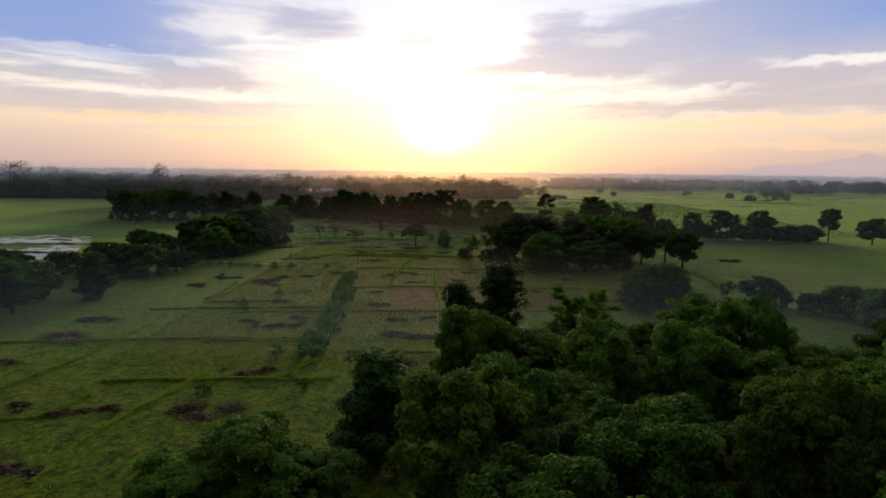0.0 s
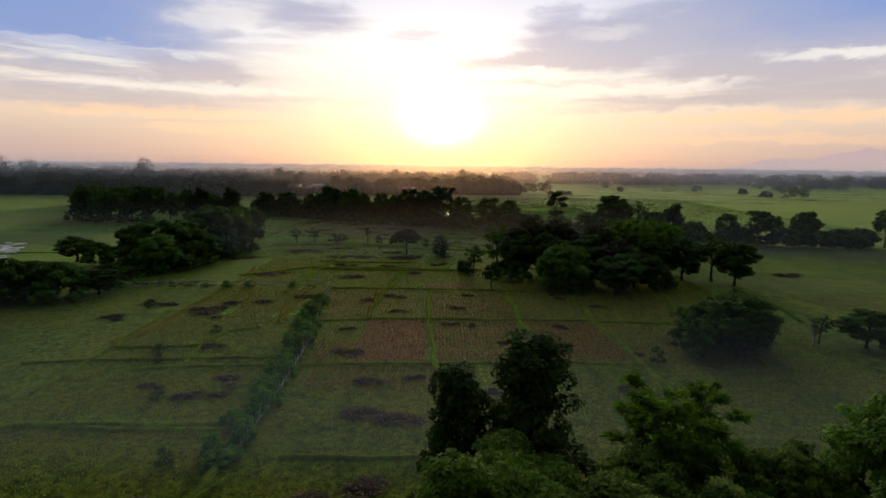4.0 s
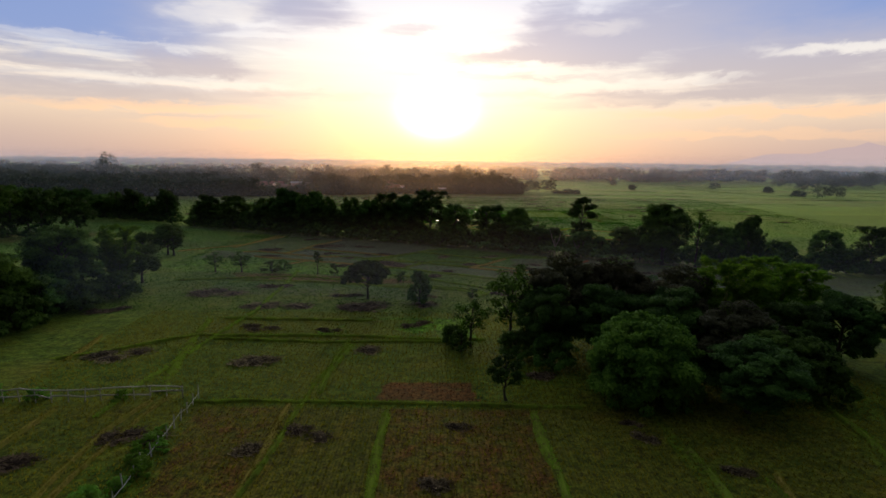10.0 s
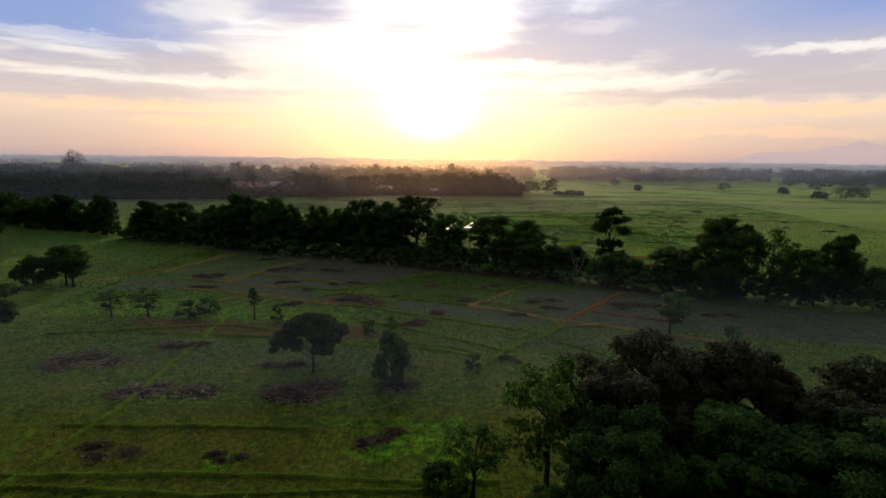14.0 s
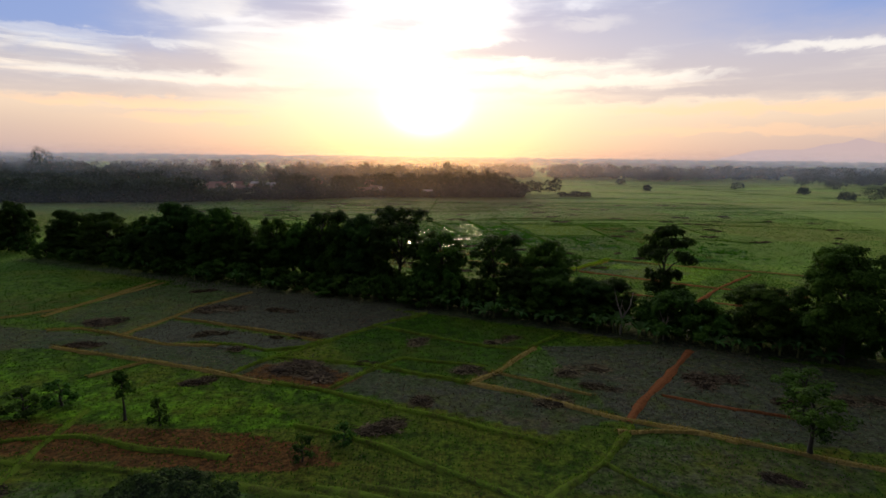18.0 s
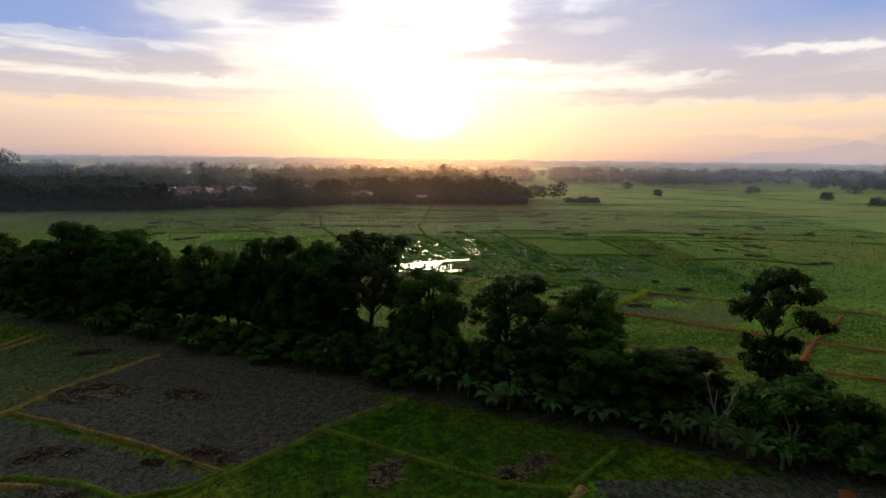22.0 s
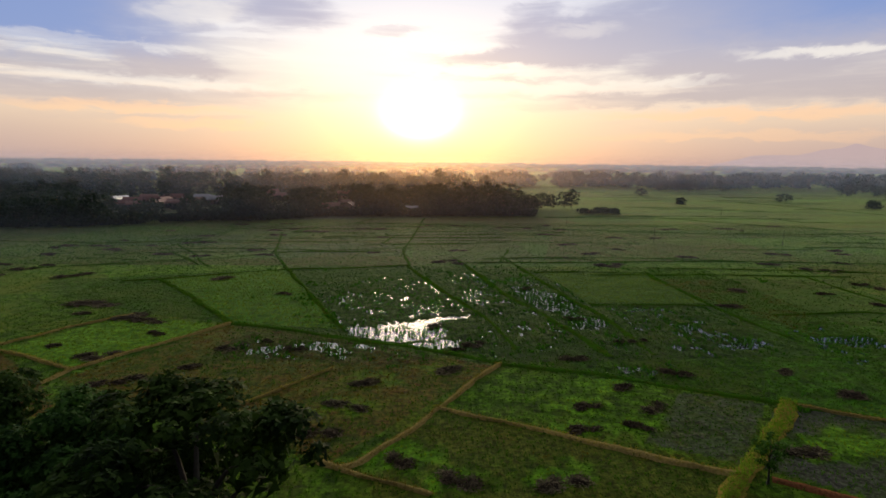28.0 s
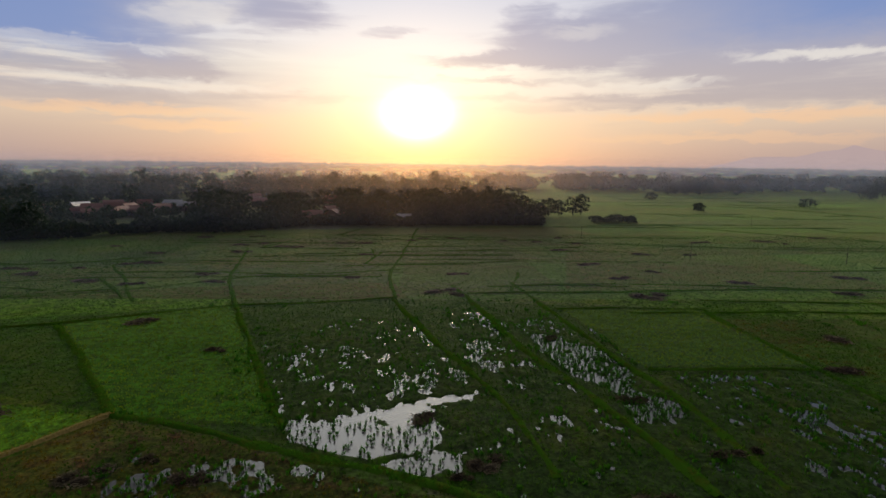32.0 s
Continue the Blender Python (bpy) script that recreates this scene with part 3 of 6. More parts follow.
flood(0.14, (38, 309), (57, 309), (58, 288), (50, 281), (38, 283))
flood(0.12, (-22, 284), (-19, 294), (-5, 290), (10, 284), (4, 279), (-10, 282))
flood(0.10, (20, 282), (36, 282), (36, 276), (26, 279))
flood(0.10, (60, 300), (90, 298), (88, 270), (60, 268))
flood(0.72, (62.6, 292.5), (75.7, 292.7), (71.5, 285.6), (62.6, 288.9))
flood(0.7, (64.1, 271.5), (75.4, 271.5), (73.4, 267.6), (64, 267.6))
flood(0.68, (75.2, 283.3), (88.9, 283.4), (83.7, 277.5), (75.9, 278.8))
flood(0.78, (48.7, 298.1), (51.4, 293.3), (56.3, 290.6), (54.6, 287.1), (47.2, 286.2), (47.2, 294.2))
field("rust", 0.8, (-20, 199), (-9, 195), (-6, 199), (-13, 203), (-18, 203))
field("lush", 0.5, (9, 201), (16, 209), (19, 205), (13, 197))
field("mud", 0.45, (11, 177), (21, 188), (38, 181), (35, 177))
field("straw", 0.4, (6, 172), (18, 178), (42, 178), (30, 184), (12, 184))
# fields beyond it
field("straw", 0.45, (-36, 277), (-2, 259), (15, 281), (-12, 294), (-24, 298))
field("rust", 0.44, (-36, 277), (-2, 259), (15, 281), (-12, 294), (-24, 298))
field("rust", 0.6, (-62, 288), (-50, 287), (-37, 276), (-30, 268), (-60, 262))
field("lush", 0.95, (-50, 287), (-36, 281), (-24, 298), (-42, 303))
field("rust", 0.55, (-55, 285), (-38, 276), (-60, 262), (-80, 280))
field("lush", 0.36, (17, 281), (8, 270), (32, 258), (44, 270), (36, 274))
field("mud", 0.62, (34, 258), (44, 270), (52, 266), (60, 255), (48, 248))
field("mud", 0.55, (26, 262), (33, 258), (43, 270), (35, 273))
field("straw", 0.5, (0, 258), (8, 269), (32, 257), (30, 240), (5, 250))
field("lush", 0.78, (-48, 330), (-24, 299), (-6, 296), (-23, 334), (-26, 341))
field("lush", 0.82, (33, 338), (57, 338), (58, 311), (36, 311))
field("lush", 0.55, (-80, 360), (-36, 365), (-26, 342), (-60, 330))
field("lush", 0.5, (44, 271), (53, 267), (100, 250), (110, 300), (60, 300))
field("mud", 0.46, (-6, 297), (-33, 360), (57, 338), (60, 284), (18, 282))
field("mud", 0.40, (-24, 298), (-6, 296), (16, 281), (8, 279), (-22, 285))
# darker strip of ground along the foot of the whole tree line
field("mud", 0.8, (-95, 266), (-70, 254), (-20, 233), (36, 208.5), (60, 199), (120, 184), (120, 196), (60, 210), (36, 222), (-20, 246), (-70, 270))
field("straw", 0.55, (3, 347), (37, 351), (35, 410), (4, 410))
field("mud", 0.9, (-420, 446), (-60, 446), (50, 470), (50, 640), (-420, 640))
field("wet", 0.6, (-22, 283), (-20, 295), (-4, 290), (9, 284), (3, 282))
field("wet", 0.85, (-70, 322), (-42, 305), (-24, 299), (-12, 295), (-4, 291), (9, 285.5), (16, 281), (53, 267), (112, 262), (112, 310), (58, 338), (2, 346), (-26, 341), (-70, 330))
field("rust", 0.5, (37, 352), (110, 354), (110, 405), (56, 419))

flood(1.15, (-6.5, 298.2), (-2.6, 297.5), (1.8, 299.1), (4.7, 300.9), (8.6, 303.2), (13.8, 303.7), (13.6, 301.9), (10.9, 300.8), (9.2, 298.5), (10.5, 295.4), (8.7, 291.2), (5.2, 290.3), (2.3, 289.2), (-2.0, 291.4), (-5.1, 292.7))
flood(0.75, (2.3, 289.2), (5.1, 290.7), (9.0, 291.6), (11.7, 290.1), (10.9, 289.0), (8.1, 286.2), (5.3, 286.9))
flood(0.55, (1.2, 302.1), (1.6, 305.2), (4.4, 308.6), (8.6, 310.4), (9.4, 303.5), (4.7, 300.9))
flood(0.60, (-4.4, 321.6), (-3.4, 321.6), (-0.6, 311.5), (0.2, 308.7), (-2.6, 310.2))
flood(0.40, (-3.0, 312.1), (8.6, 309.4), (4.4, 307.2), (-1.8, 308.3))
flood(0.80, (5.4, 335.0), (7.6, 333.2), (9.2, 321.4), (13.6, 306.4), (12.7, 304.4), (8.3, 319.0), (6.1, 326.4))
flood(0.70, (16.0, 296.3), (16.9, 295.0), (17.5, 289.8), (16.6, 288.9), (15.7, 293.1))
flood(0.85, (18.2, 296.7), (20.8, 294.5), (20.6, 292.4), (18.9, 292.5))
flood(0.65, (19.0, 289.5), (20.0, 288.5), (19.5, 285.4), (18.5, 285.6))
flood(0.80, (12.9, 285.7), (15.9, 285.7), (17.4, 283.2), (13.3, 283.3))
flood(0.95, (12.7, 316.1), (15.6, 315.6), (15.3, 311.9), (13.0, 311.9))
flood(0.80, (13.2, 338.6), (18.0, 336.7), (22.2, 329.3), (21.2, 323.5), (17.9, 324.0), (16.5, 331.2))
flood(0.55, (12.3, 324.1), (17.9, 321.4), (18.9, 312.2), (15.5, 308.4), (13.4, 316.6))
flood(0.90, (24.0, 307.6), (25.8, 306.2), (25.7, 302.9), (23.7, 302.3))
flood(0.90, (23.1, 325.4), (28.6, 325.1), (29.7, 321.3), (33.1, 318.7), (34.6, 310.0), (32.9, 303.9), (36.4, 301.5), (35.9, 297.1), (29.6, 296.0), (29.4, 302.9), (25.8, 307.6), (23.3, 318.8))
flood(0.80, (34.2, 330.5), (35.6, 326.2), (36.3, 312.0), (35.0, 311.0), (33.4, 327.4))
flood(0.75, (33.6, 294.7), (35.4, 292.4), (35.4, 288.8), (35.3, 285.2), (34.2, 284.6), (33.5, 287.6), (32.6, 292.5))
flood(0.65, (41.8, 309.0), (50.6, 308.3), (49.4, 306.5), (42.5, 305.6))
flood(0.60, (41.2, 303.8), (41.9, 296.9), (40.6, 295.5), (40.2, 301.2))
flood(0.75, (46.1, 304.8), (47.5, 298.7), (50.0, 298.7), (52.4, 295.5), (53.6, 293.6), (49.7, 289.2), (48.5, 292.1), (45.4, 294.9), (45.0, 302.0))
flood(0.80, (40.9, 289.9), (43.6, 286.8), (42.0, 285.3), (40.6, 286.1), (40.0, 288.3))
flood(0.72, (-18.0, 286.1), (-16.6, 288.5), (-12.8, 289.6), (-8.9, 290.8), (-5.4, 290.5), (-4.2, 287.8), (-7.4, 286.1), (-12.5, 286.6), (-14.5, 285.2), (-17.2, 284.9))
flood(0.70, (-18.1, 323.0), (-15.9, 319.2), (-12.1, 310.3), (-12.8, 309.2), (-15.9, 316.9))
flood(0.60, (-9.6, 304.1), (-7.2, 303.8), (-7.0, 302.0), (-8.6, 302.0))
flood(0.62, (-4.6, 290.5), (-0.1, 288.6), (0.3, 286.5), (-3.1, 287.4))
flood(1.25, (36.6, 282), (38.6, 282), (37.6, 276.2), (35.9, 275.4))
flood(0.34, (-154, 180), (-138, 186), (-122, 181), (-113, 166), (-108, 150), (-102, 138), (-104, 128), (-116, 130), (-128, 126), (-142, 137), (-156, 141))
flood(0.62, (-148, 176), (-136, 179), (-126, 172), (-124, 163), (-133, 158), (-141, 163), (-150, 166))
flood(0.66, (-122, 160), (-114, 157), (-109, 146), (-106, 135), (-114, 138), (-119, 146), (-126, 151))
flood(0.58, (-146, 155), (-134, 153), (-130, 144), (-140, 142), (-150, 147))


def steps(*runs):
    """Grid lines: runs of (from, to, step)."""
    out = [np.arange(a, b, s) for a, b, s in runs]
    return np.concatenate(out + [[runs[-1][1]]])


gx = steps((-4500, -1200, 300), (-1200, -400, 50), (-400, -160, 12), (-160, -100, 1.3), (-100, -72, 2.5), (-72, -24, 0.7), (-24, 62, 0.42), (62, 92, 0.7), (92, 160, 2.5), (160, 400, 12), (400, 1200, 50), (1200, 4500, 300))
gy = steps((-300, 20, 12), (20, 60, 3), (60, 250, 0.8), (250, 279, 0.6), (279, 330, 0.34), (330, 345, 0.6), (345, 430, 1.0), (430, 640, 4), (640, 1200, 20), (1200, 4800, 200))
X, Y = np.meshgrid(gx, gy)
near = ((X > -165) & (X < 165) & (Y > 15) & (Y < 440)).astype(float)
Z = near * (0.07 * (vnoise(X, Y, 1.1, 1) - 0.5) + 0.10 * (vnoise(X, Y, 3.7, 2) - 0.5) + 0.05 * (vnoise(X + 0.3 * Y, Y, 9.0, 3) - 0.5))
for depth, poly in FLOODS:
    m = inside(X, Y, poly)
    d = np.where(m, edge_distance(X, Y, poly), 0)
    rough = vnoise(X * 1.6 + 0.35 * Y, Y * 0.7, 1.3, 7) * 0.5 + vnoise(X, Y, 0.75, 8) * 0.6 + vnoise(X, Y, 4.0, 9) * 0.4 - 0.25
    fine = vnoise(X * 1.9 + 0.45 * Y, Y * 0.55 - 0.3 * X, 0.9, 17) * 0.7 + vnoise(X, Y, 0.6, 18) * 0.35 + vnoise(X, Y, 3.0, 19) * 0.35 - 0.2
    swell = 0.20 * (rough - 0.5) if depth > 0.88 else 0.34 * (fine - 0.5) + 0.04 * depth
    soft = np.clip(d / 1.3, 0, 1) ** 0.7
    Z = np.where(m, Z * (1 - 0.85 * soft) - soft * (0.150 * depth + swell), Z)
GREEN_PATCHES = [(-2, 270, 2.4), (0, 277, 2.6), (9, 256.5, 2.0), (4, 260, 2.2), (17, 257, 2.2), (21, 265, 2.6), (27, 266, 2.0), (23, 270, 2.4), (28, 275, 2.4), (41, 261, 2.2), (8, 280, 2.4),
                 (-28, 110, 2.0), (-5, 153, 2.2), (-40, 110, 1.6), (-17, 151, 1.6), (46, 262, 3), (55, 268, 3), (64, 258, 4)]
attrs = {k: np.zeros(X.shape) for k in ("straw", "rust", "lush", "mud", "wet")}
for kind, share, poly in FIELDS:
    m = inside(X, Y, poly)
    attrs[kind] = np.where(m, np.maximum(share, attrs[kind]), attrs[kind])
attrs["straw"] = np.maximum(attrs["straw"], np.where((Y < 192) & (attrs["lush"] < 0.4) & (attrs["mud"] < 0.3), 0.40, 0))
for px, py, pr in GREEN_PATCHES:
    share = np.clip(1.35 - (np.hypot((X - px) * 0.7, Y - py) + 2.6 * (vnoise(X, Y, 1.1, 12) - 0.5)) / pr, 0, 0.85)
    attrs["lush"] = np.maximum(attrs["lush"], share)
    attrs["straw"] = attrs["straw"] * (1 - share)
    attrs["mud"] = attrs["mud"] * (1 - share)
cell = (np.floor((X + 0.25 * Y) / 46).astype(int) * 7919 + np.floor((Y - 0.12 * X) / 24).astype(int) * 104729) % 1009
far = ((Y > 345) | (np.abs((np.floor((X + 0.25 * Y) / 46) + 0.5) * 46 - 0.25 * Y) > 78)).astype(float)
for k, mul, top in (("straw", 13, 0.55), ("lush", 37, 0.8), ("mud", 71, 0.45), ("rust", 97, 0.55), ("wet", 53, 0.9)):
    attrs[k] = np.maximum(attrs[k], far * top * ((cell * mul) % 101) / 100)
attrs["wet"] = np.maximum(attrs["wet"], np.where(Y > 345, 0.55, 0))
idx = np.arange(X.size).reshape(X.shape)
quads = np.stack([idx[:-1, :-1], idx[:-1, 1:], idx[1:, 1:], idx[1:, :-1]], -1).reshape(-1, 4)
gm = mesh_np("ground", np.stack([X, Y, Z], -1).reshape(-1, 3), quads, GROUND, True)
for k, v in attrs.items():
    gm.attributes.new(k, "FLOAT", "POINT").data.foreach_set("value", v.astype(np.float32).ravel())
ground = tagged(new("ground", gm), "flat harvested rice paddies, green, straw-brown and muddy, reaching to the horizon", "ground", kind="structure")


def ground_attr(name, x, y):
    """The share of a growth at points of the ground."""
    i = np.searchsorted(gy, y).clip(0, len(gy) - 1)
    j = np.searchsorted(gx, x).clip(0, len(gx) - 1)
    return attrs[name][i, j]


def ground_z(x, y):
    i = np.searchsorted(gy, y).clip(0, len(gy) - 1)
    j = np.searchsorted(gx, x).clip(0, len(gx) - 1)
    return Z[i, j]


def sheet(x0, y0, x1, y1, z, label):
    me = mesh_np("water", [(x0, y0, z), (x1, y0, z), (x1, y1, z), (x0, y1, z)], [(0, 1, 2, 3)], WATER)
    tagged(new("water", me), label, "water", kind="structure")


sheet(-24, 266, 98, 346, -0.105, "shallow flood water standing in the rice paddies, mirroring the bright sky")
sheet(-158, 122, -100, 186, -0.095, "flooded paddy mirroring the pale sky beside trees")

# ---- bunds between the fields ----
BUND_LABEL = {"PALE": "low earth bund with yellowish green grass", "GREEN": "low earth bund overgrown with bright green grass", "STRAW": "low earth bund with dry straw-coloured grass",
              "EARTH": "bare reddish earth path between fields", "DARK": "dark green grassy bund between wet paddies",
              "LUSH": "broad grassy farm track, yellow green"}
bund_rng = np.random.default_rng(11)


def bund(kind, width, *pts):
    """A low grown-over ridge along a line, with a fringe of grass."""
    rng = bund_rng
    pts = np.array(pts, float)
    if kind == "STRAW" and pts[:, 1].max() < 165:
        kind = "PALE"
    seg = np.hypot(*np.diff(pts, axis=0).T)
    s = np.r_[0, np.cumsum(seg)]
    n = max(4, int(s[-1] / (0.7 if pts[:, 1].max() < 340 else 2.5)))
    t = np.linspace(0, s[-1], n)
    c = np.stack([np.interp(t, s, pts[:, 0]), np.interp(t, s, pts[:, 1])], 1)
    c += np.stack([vnoise(t, t * 0 + pts[0, 0], 5, 21) - 0.5, vnoise(t, t * 0 + pts[0, 1], 5, 22) - 0.5], 1) * 0.6
    c += np.stack([vnoise(t, t * 0 + pts[0, 0], 16, 26) - 0.5, vnoise(t, t * 0 + pts[0, 1], 16, 27) - 0.5], 1) * (0.9 if s[-1] > 20 else 0.3)
    d = np.gradient(c, axis=0)
    d /= np.linalg.norm(d, axis=1, keepdims=True) + 1e-9
    side = np.stack([-d[:, 1], d[:, 0]], 1)
    tall = {"EARTH": 0.2, "LUSH": 0.2, "DARK": 0.17}.get(kind, 0.25)
    prof = [(-0.75, -0.15), (-0.45, 0.45), (-0.18, 0.95), (0.15, 1.0), (0.45, 0.5), (0.75, -0.15)]
    wid = {"EARTH": 0.48, "STRAW": 0.62, "PALE": 0.75}.get(kind, 0.62) * width * (0.45 + 0.75 * vnoise(t, t * 0 + 5 * pts[0, 0], 3, 23) + 0.4 * vnoise(t, t * 0 + 2 * pts[0, 0], 0.9, 25))
    hgt = tall * (0.7 + 0.6 * vnoise(t, t * 0 + 3 * pts[0, 1], 2.2, 24))
    if kind == "DARK":
        hgt *= 1.5 * vnoise(t, t * 0 + pts[0, 0], 4.5, 28)
    v = np.stack([np.c_[c + side * (wid * o)[:, None], hgt * h + rng.normal(0, 0.025, n)] for o, h in prof], 1)
    k = len(prof)
    i, j = np.meshgrid(np.arange(n - 1), np.arange(k - 1), indexing="ij")
    f = np.stack([i * k + j, (i + 1) * k + j, (i + 1) * k + j + 1, i * k + j + 1], -1).reshape(-1, 4)[:, ::-1]
    mat, grass = BUND[kind]
    ob = tagged(new("field_bund", mesh_np("field_bund", v.reshape(-1, 3), f, mat, True)), BUND_LABEL[kind], "field bund", kind="structure")
    if kind != "EARTH":
        m = int(min(s[-1], 90) * (3 if kind == "LUSH" else 1) * (34 if pts[:, 1].max() < 340 else 8))
        q = rng.integers(0, n, m)
        base = np.c_[c[q] + side[q] * (wid[q] * rng.uniform(-0.6, 0.6, m))[:, None] + d[q] * rng.uniform(-0.4, 0.4, m)[:, None], hgt[q] * 0.6]
        tip = base + np.c_[rng.normal(0, 0.13, (m, 2)), rng.uniform(0.06, 0.24, m) * (1.9 if kind == "LUSH" else 1.0)]
        tagged(part("grass_fringe", mesh_np("grass_fringe", *blades(rng, base, tip, 0.06), grass), ob), kind="stuff")
    return ob


bund(GREEN, 0.9, (-20.5, 87.9), (-5.4, 88.6), (8.7, 89.2), (20.5, 88.9), (22.8, 88.1))
bund(GREEN, 0.7, (-22.7, 106.3), (-15.4, 107.5), (-6.3, 107.3), (7.9, 107.4), (18.9, 107.5), (32, 106.3))
bund(GREEN, 0.9, (-3.3, 79.3), (-4.8, 88.4), (-5.6, 96.6), (-6.1, 107.3), (-6.3, 125.6))
bund(GREEN, 1.0, (9.1, 79.5), (8.7, 89.2), (7.9, 107.4), (7.9, 125.5))
bund(GREEN, 0.9, (20.8, 79.7), (20.5, 88.9), (20, 98.6), (19, 107.7), (20, 119.3))
bund(STRAW, 0.6, (25.5, 103.5), (23.3, 107), (25.1, 115.7))
bund(GREEN, 0.6, (-15.4, 107.5), (-15.5, 125.3), (-13.2, 146.9))
bund(GREEN, 0.7, (-40, 85.9), (-32.1, 86.8), (-24.8, 87.6))
bund(GREEN, 0.7, (-46.1, 93.4), (-35.8, 94.1), (-34.9, 100.3), (-30.4, 102))
bund(GREEN, 0.6, (-35, 87.1), (-35.5, 94))
bund(STRAW, 0.7, (-47.7, 95.4), (-45.8, 100.8), (-45.5, 121.2))
bund(STRAW, 0.6, (-28.9, 105.6), (-29, 120.3), (-28.9, 128.6))
bund(STRAW, 0.6, (-29.4, 107.6), (-30.2, 113.8), (-30.7, 122.3), (-29.9, 127.7))
bund(STRAW, 0.6, (-37.5, 113.2), (-38.1, 120.1), (-38.1, 125.9))
bund(STRAW, 0.6, (-15.3, 107.6), (-15.8, 115.7), (-16.4, 127.2))
bund(GREEN, 0.7, (18.8, 107.3), (25.7, 106.9), (32.5, 106.3))
bund(GREEN, 0.6, (-25.7, 127.8), (-17.3, 128), (-7.4, 127.7), (3, 127.7), (12.8, 127.5))
bund(GREEN, 0.6, (24.2, 107.4), (23.9, 114.8))
bund(GREEN, 0.8, (35, 109.3), (35.7, 114.4), (37.4, 122.3), (37.7, 132.1))
bund(STRAW, 0.6, (-45.5, 138.2), (-47.1, 147.3))
bund(GREEN, 0.6, (-31.9, 146.4), (-15, 146.3), (2.7, 146.1))
bund(GREEN, 1.2, (-30.3, 130), (-31.9, 137.1), (-34, 147.4), (-35.9, 155.3))
bund(GREEN, 1.0, (-13.7, 129.9), (-13.6, 135.5), (-12.8, 145))
bund(GREEN, 0.6, (-34.3, 156.2), (-22.8, 156.2), (-11.1, 155.7))
bund(STRAW, 0.9, (-46.5, 207.9), (-35.4, 204.1), (-32.1, 203.1), (-24.2, 200.5), (-15.7, 197.1))
bund(GREEN, 0.9, (-15.7, 197.1), (-10, 195.2), (-3.9, 192), (1.9, 189.3), (7.2, 186.9), (11.5, 184.7))
bund(STRAW, 0.6, (-51.7, 214.7), (-48.1, 215.5), (-40.8, 212.8), (-32.8, 209.2), (-26.1, 208.7))
bund(GREEN, 0.7, (-31.9, 208.7), (-28.6, 209.9), (-23.5, 208.7), (-18.9, 206.6), (-14.9, 207.9), (-12.6, 210.8))
bund(STRAW, 0.6, (-37.3, 220.6), (-30.3, 218.3), (-21.6, 214.8), (-12.6, 210.8))
bund(STRAW, 0.7, (-40.8, 212.8), (-37.3, 220.6), (-34.6, 228.3), (-30.2, 236.2))
bund(STRAW, 0.7, (-56.6, 221.1), (-54.7, 229.6), (-49.1, 243.3))
bund(GREEN, 0.8, (-20.9, 199.5), (-18.1, 204.1), (-12.5, 210.5), (-5.6, 218.4), (0.8, 224))
bund(GREEN, 0.7, (-5.8, 216.9), (2, 212.3), (8.6, 208.7), (13.8, 207.6))
bund(GREEN, 0.8, (-16.5, 204.8), (-10.1, 203.4), (-5.1, 202), (0.8, 198.8), (5.7, 197))
bund(STRAW, 0.9, (5.7, 197), (12.1, 193.8), (17.2, 190.5), (20.3, 188.5), (25.3, 186.6), (28.7, 184.5))
bund(GREEN, 0.7, (-9.2, 195.4), (-6.5, 199.4), (-1.7, 204.5), (7.9, 201.9))
bund(STRAW, 0.9, (5.7, 197), (9.2, 200.3), (15.2, 208.2))
bund(EARTH, 1.3, (20.3, 188.2), (23.6, 192.7), (27.1, 196.9), (31.8, 203.3), (35.1, 207.6))
bund(STRAW, 0.6, (8.8, 200), (12.9, 197.5), (18.5, 194.2))
bund(EARTH, 0.7, (25.7, 193.9), (30.8, 191.2), (36.6, 189))
bund(STRAW, 0.6, (-36.8, 198.7), (-32.1, 203.1))
bund(GREEN, 0.7, (15.8, 181.8), (18.2, 178.4), (21.7, 174.9))
bund(STRAW, 0.8, (18.7, 186.6), (26.8, 185.9), (33.5, 182.1), (42.5, 178.3))
bund(GREEN, 0.9, (-11.1, 187.9), (-2.5, 184), (3, 180), (9.1, 176.1))
bund(GREEN, 1.4, (-7.2, 178.5), (-2.1, 177.1), (2.8, 175.7), (6.7, 173.1))
bund(GREEN, 0.9, (5.5, 170.2), (9, 175.6), (15.8, 181.8), (20.3, 188))
bund(GREEN, 0.7, (14, 207.7), (16.6, 210.3), (19.4, 213.2))
bund(STRAW, 1.0, (7.4, 269.3), (16.2, 265), (25.6, 259.6), (32.4, 256.7))
bund(EARTH, 1.4, (30.6, 239.7), (34.2, 238.7), (39.2, 236.2), (42.9, 234.3))
bund(STRAW, 0.9, (-49.4, 286.5), (-43, 283.4), (-36.3, 280))
bund(STRAW, 1.0, (-37.5, 275.6), (-36.3, 280), (-31.5, 286.8), (-23.7, 298.7))
bund(STRAW, 0.8, (-51.1, 288.7), (-46.7, 297.3), (-40.8, 303.6))
bund(DARK, 1.1, (-23.7, 298.7), (-36.7, 315.5), (-49.1, 329.8))
bund(DARK, 1.2, (-23.7, 298.7), (-12.5, 295.3), (-4.4, 291.3), (3.7, 288.4), (9.8, 285.5), (16.1, 281.4), (26.6, 278.2), (35.1, 274), (43, 270.8), (52.8, 266.2))
bund(STRAW, 0.5, (-13.5, 269.3), (-9.2, 274.8), (-5.2, 280.2))
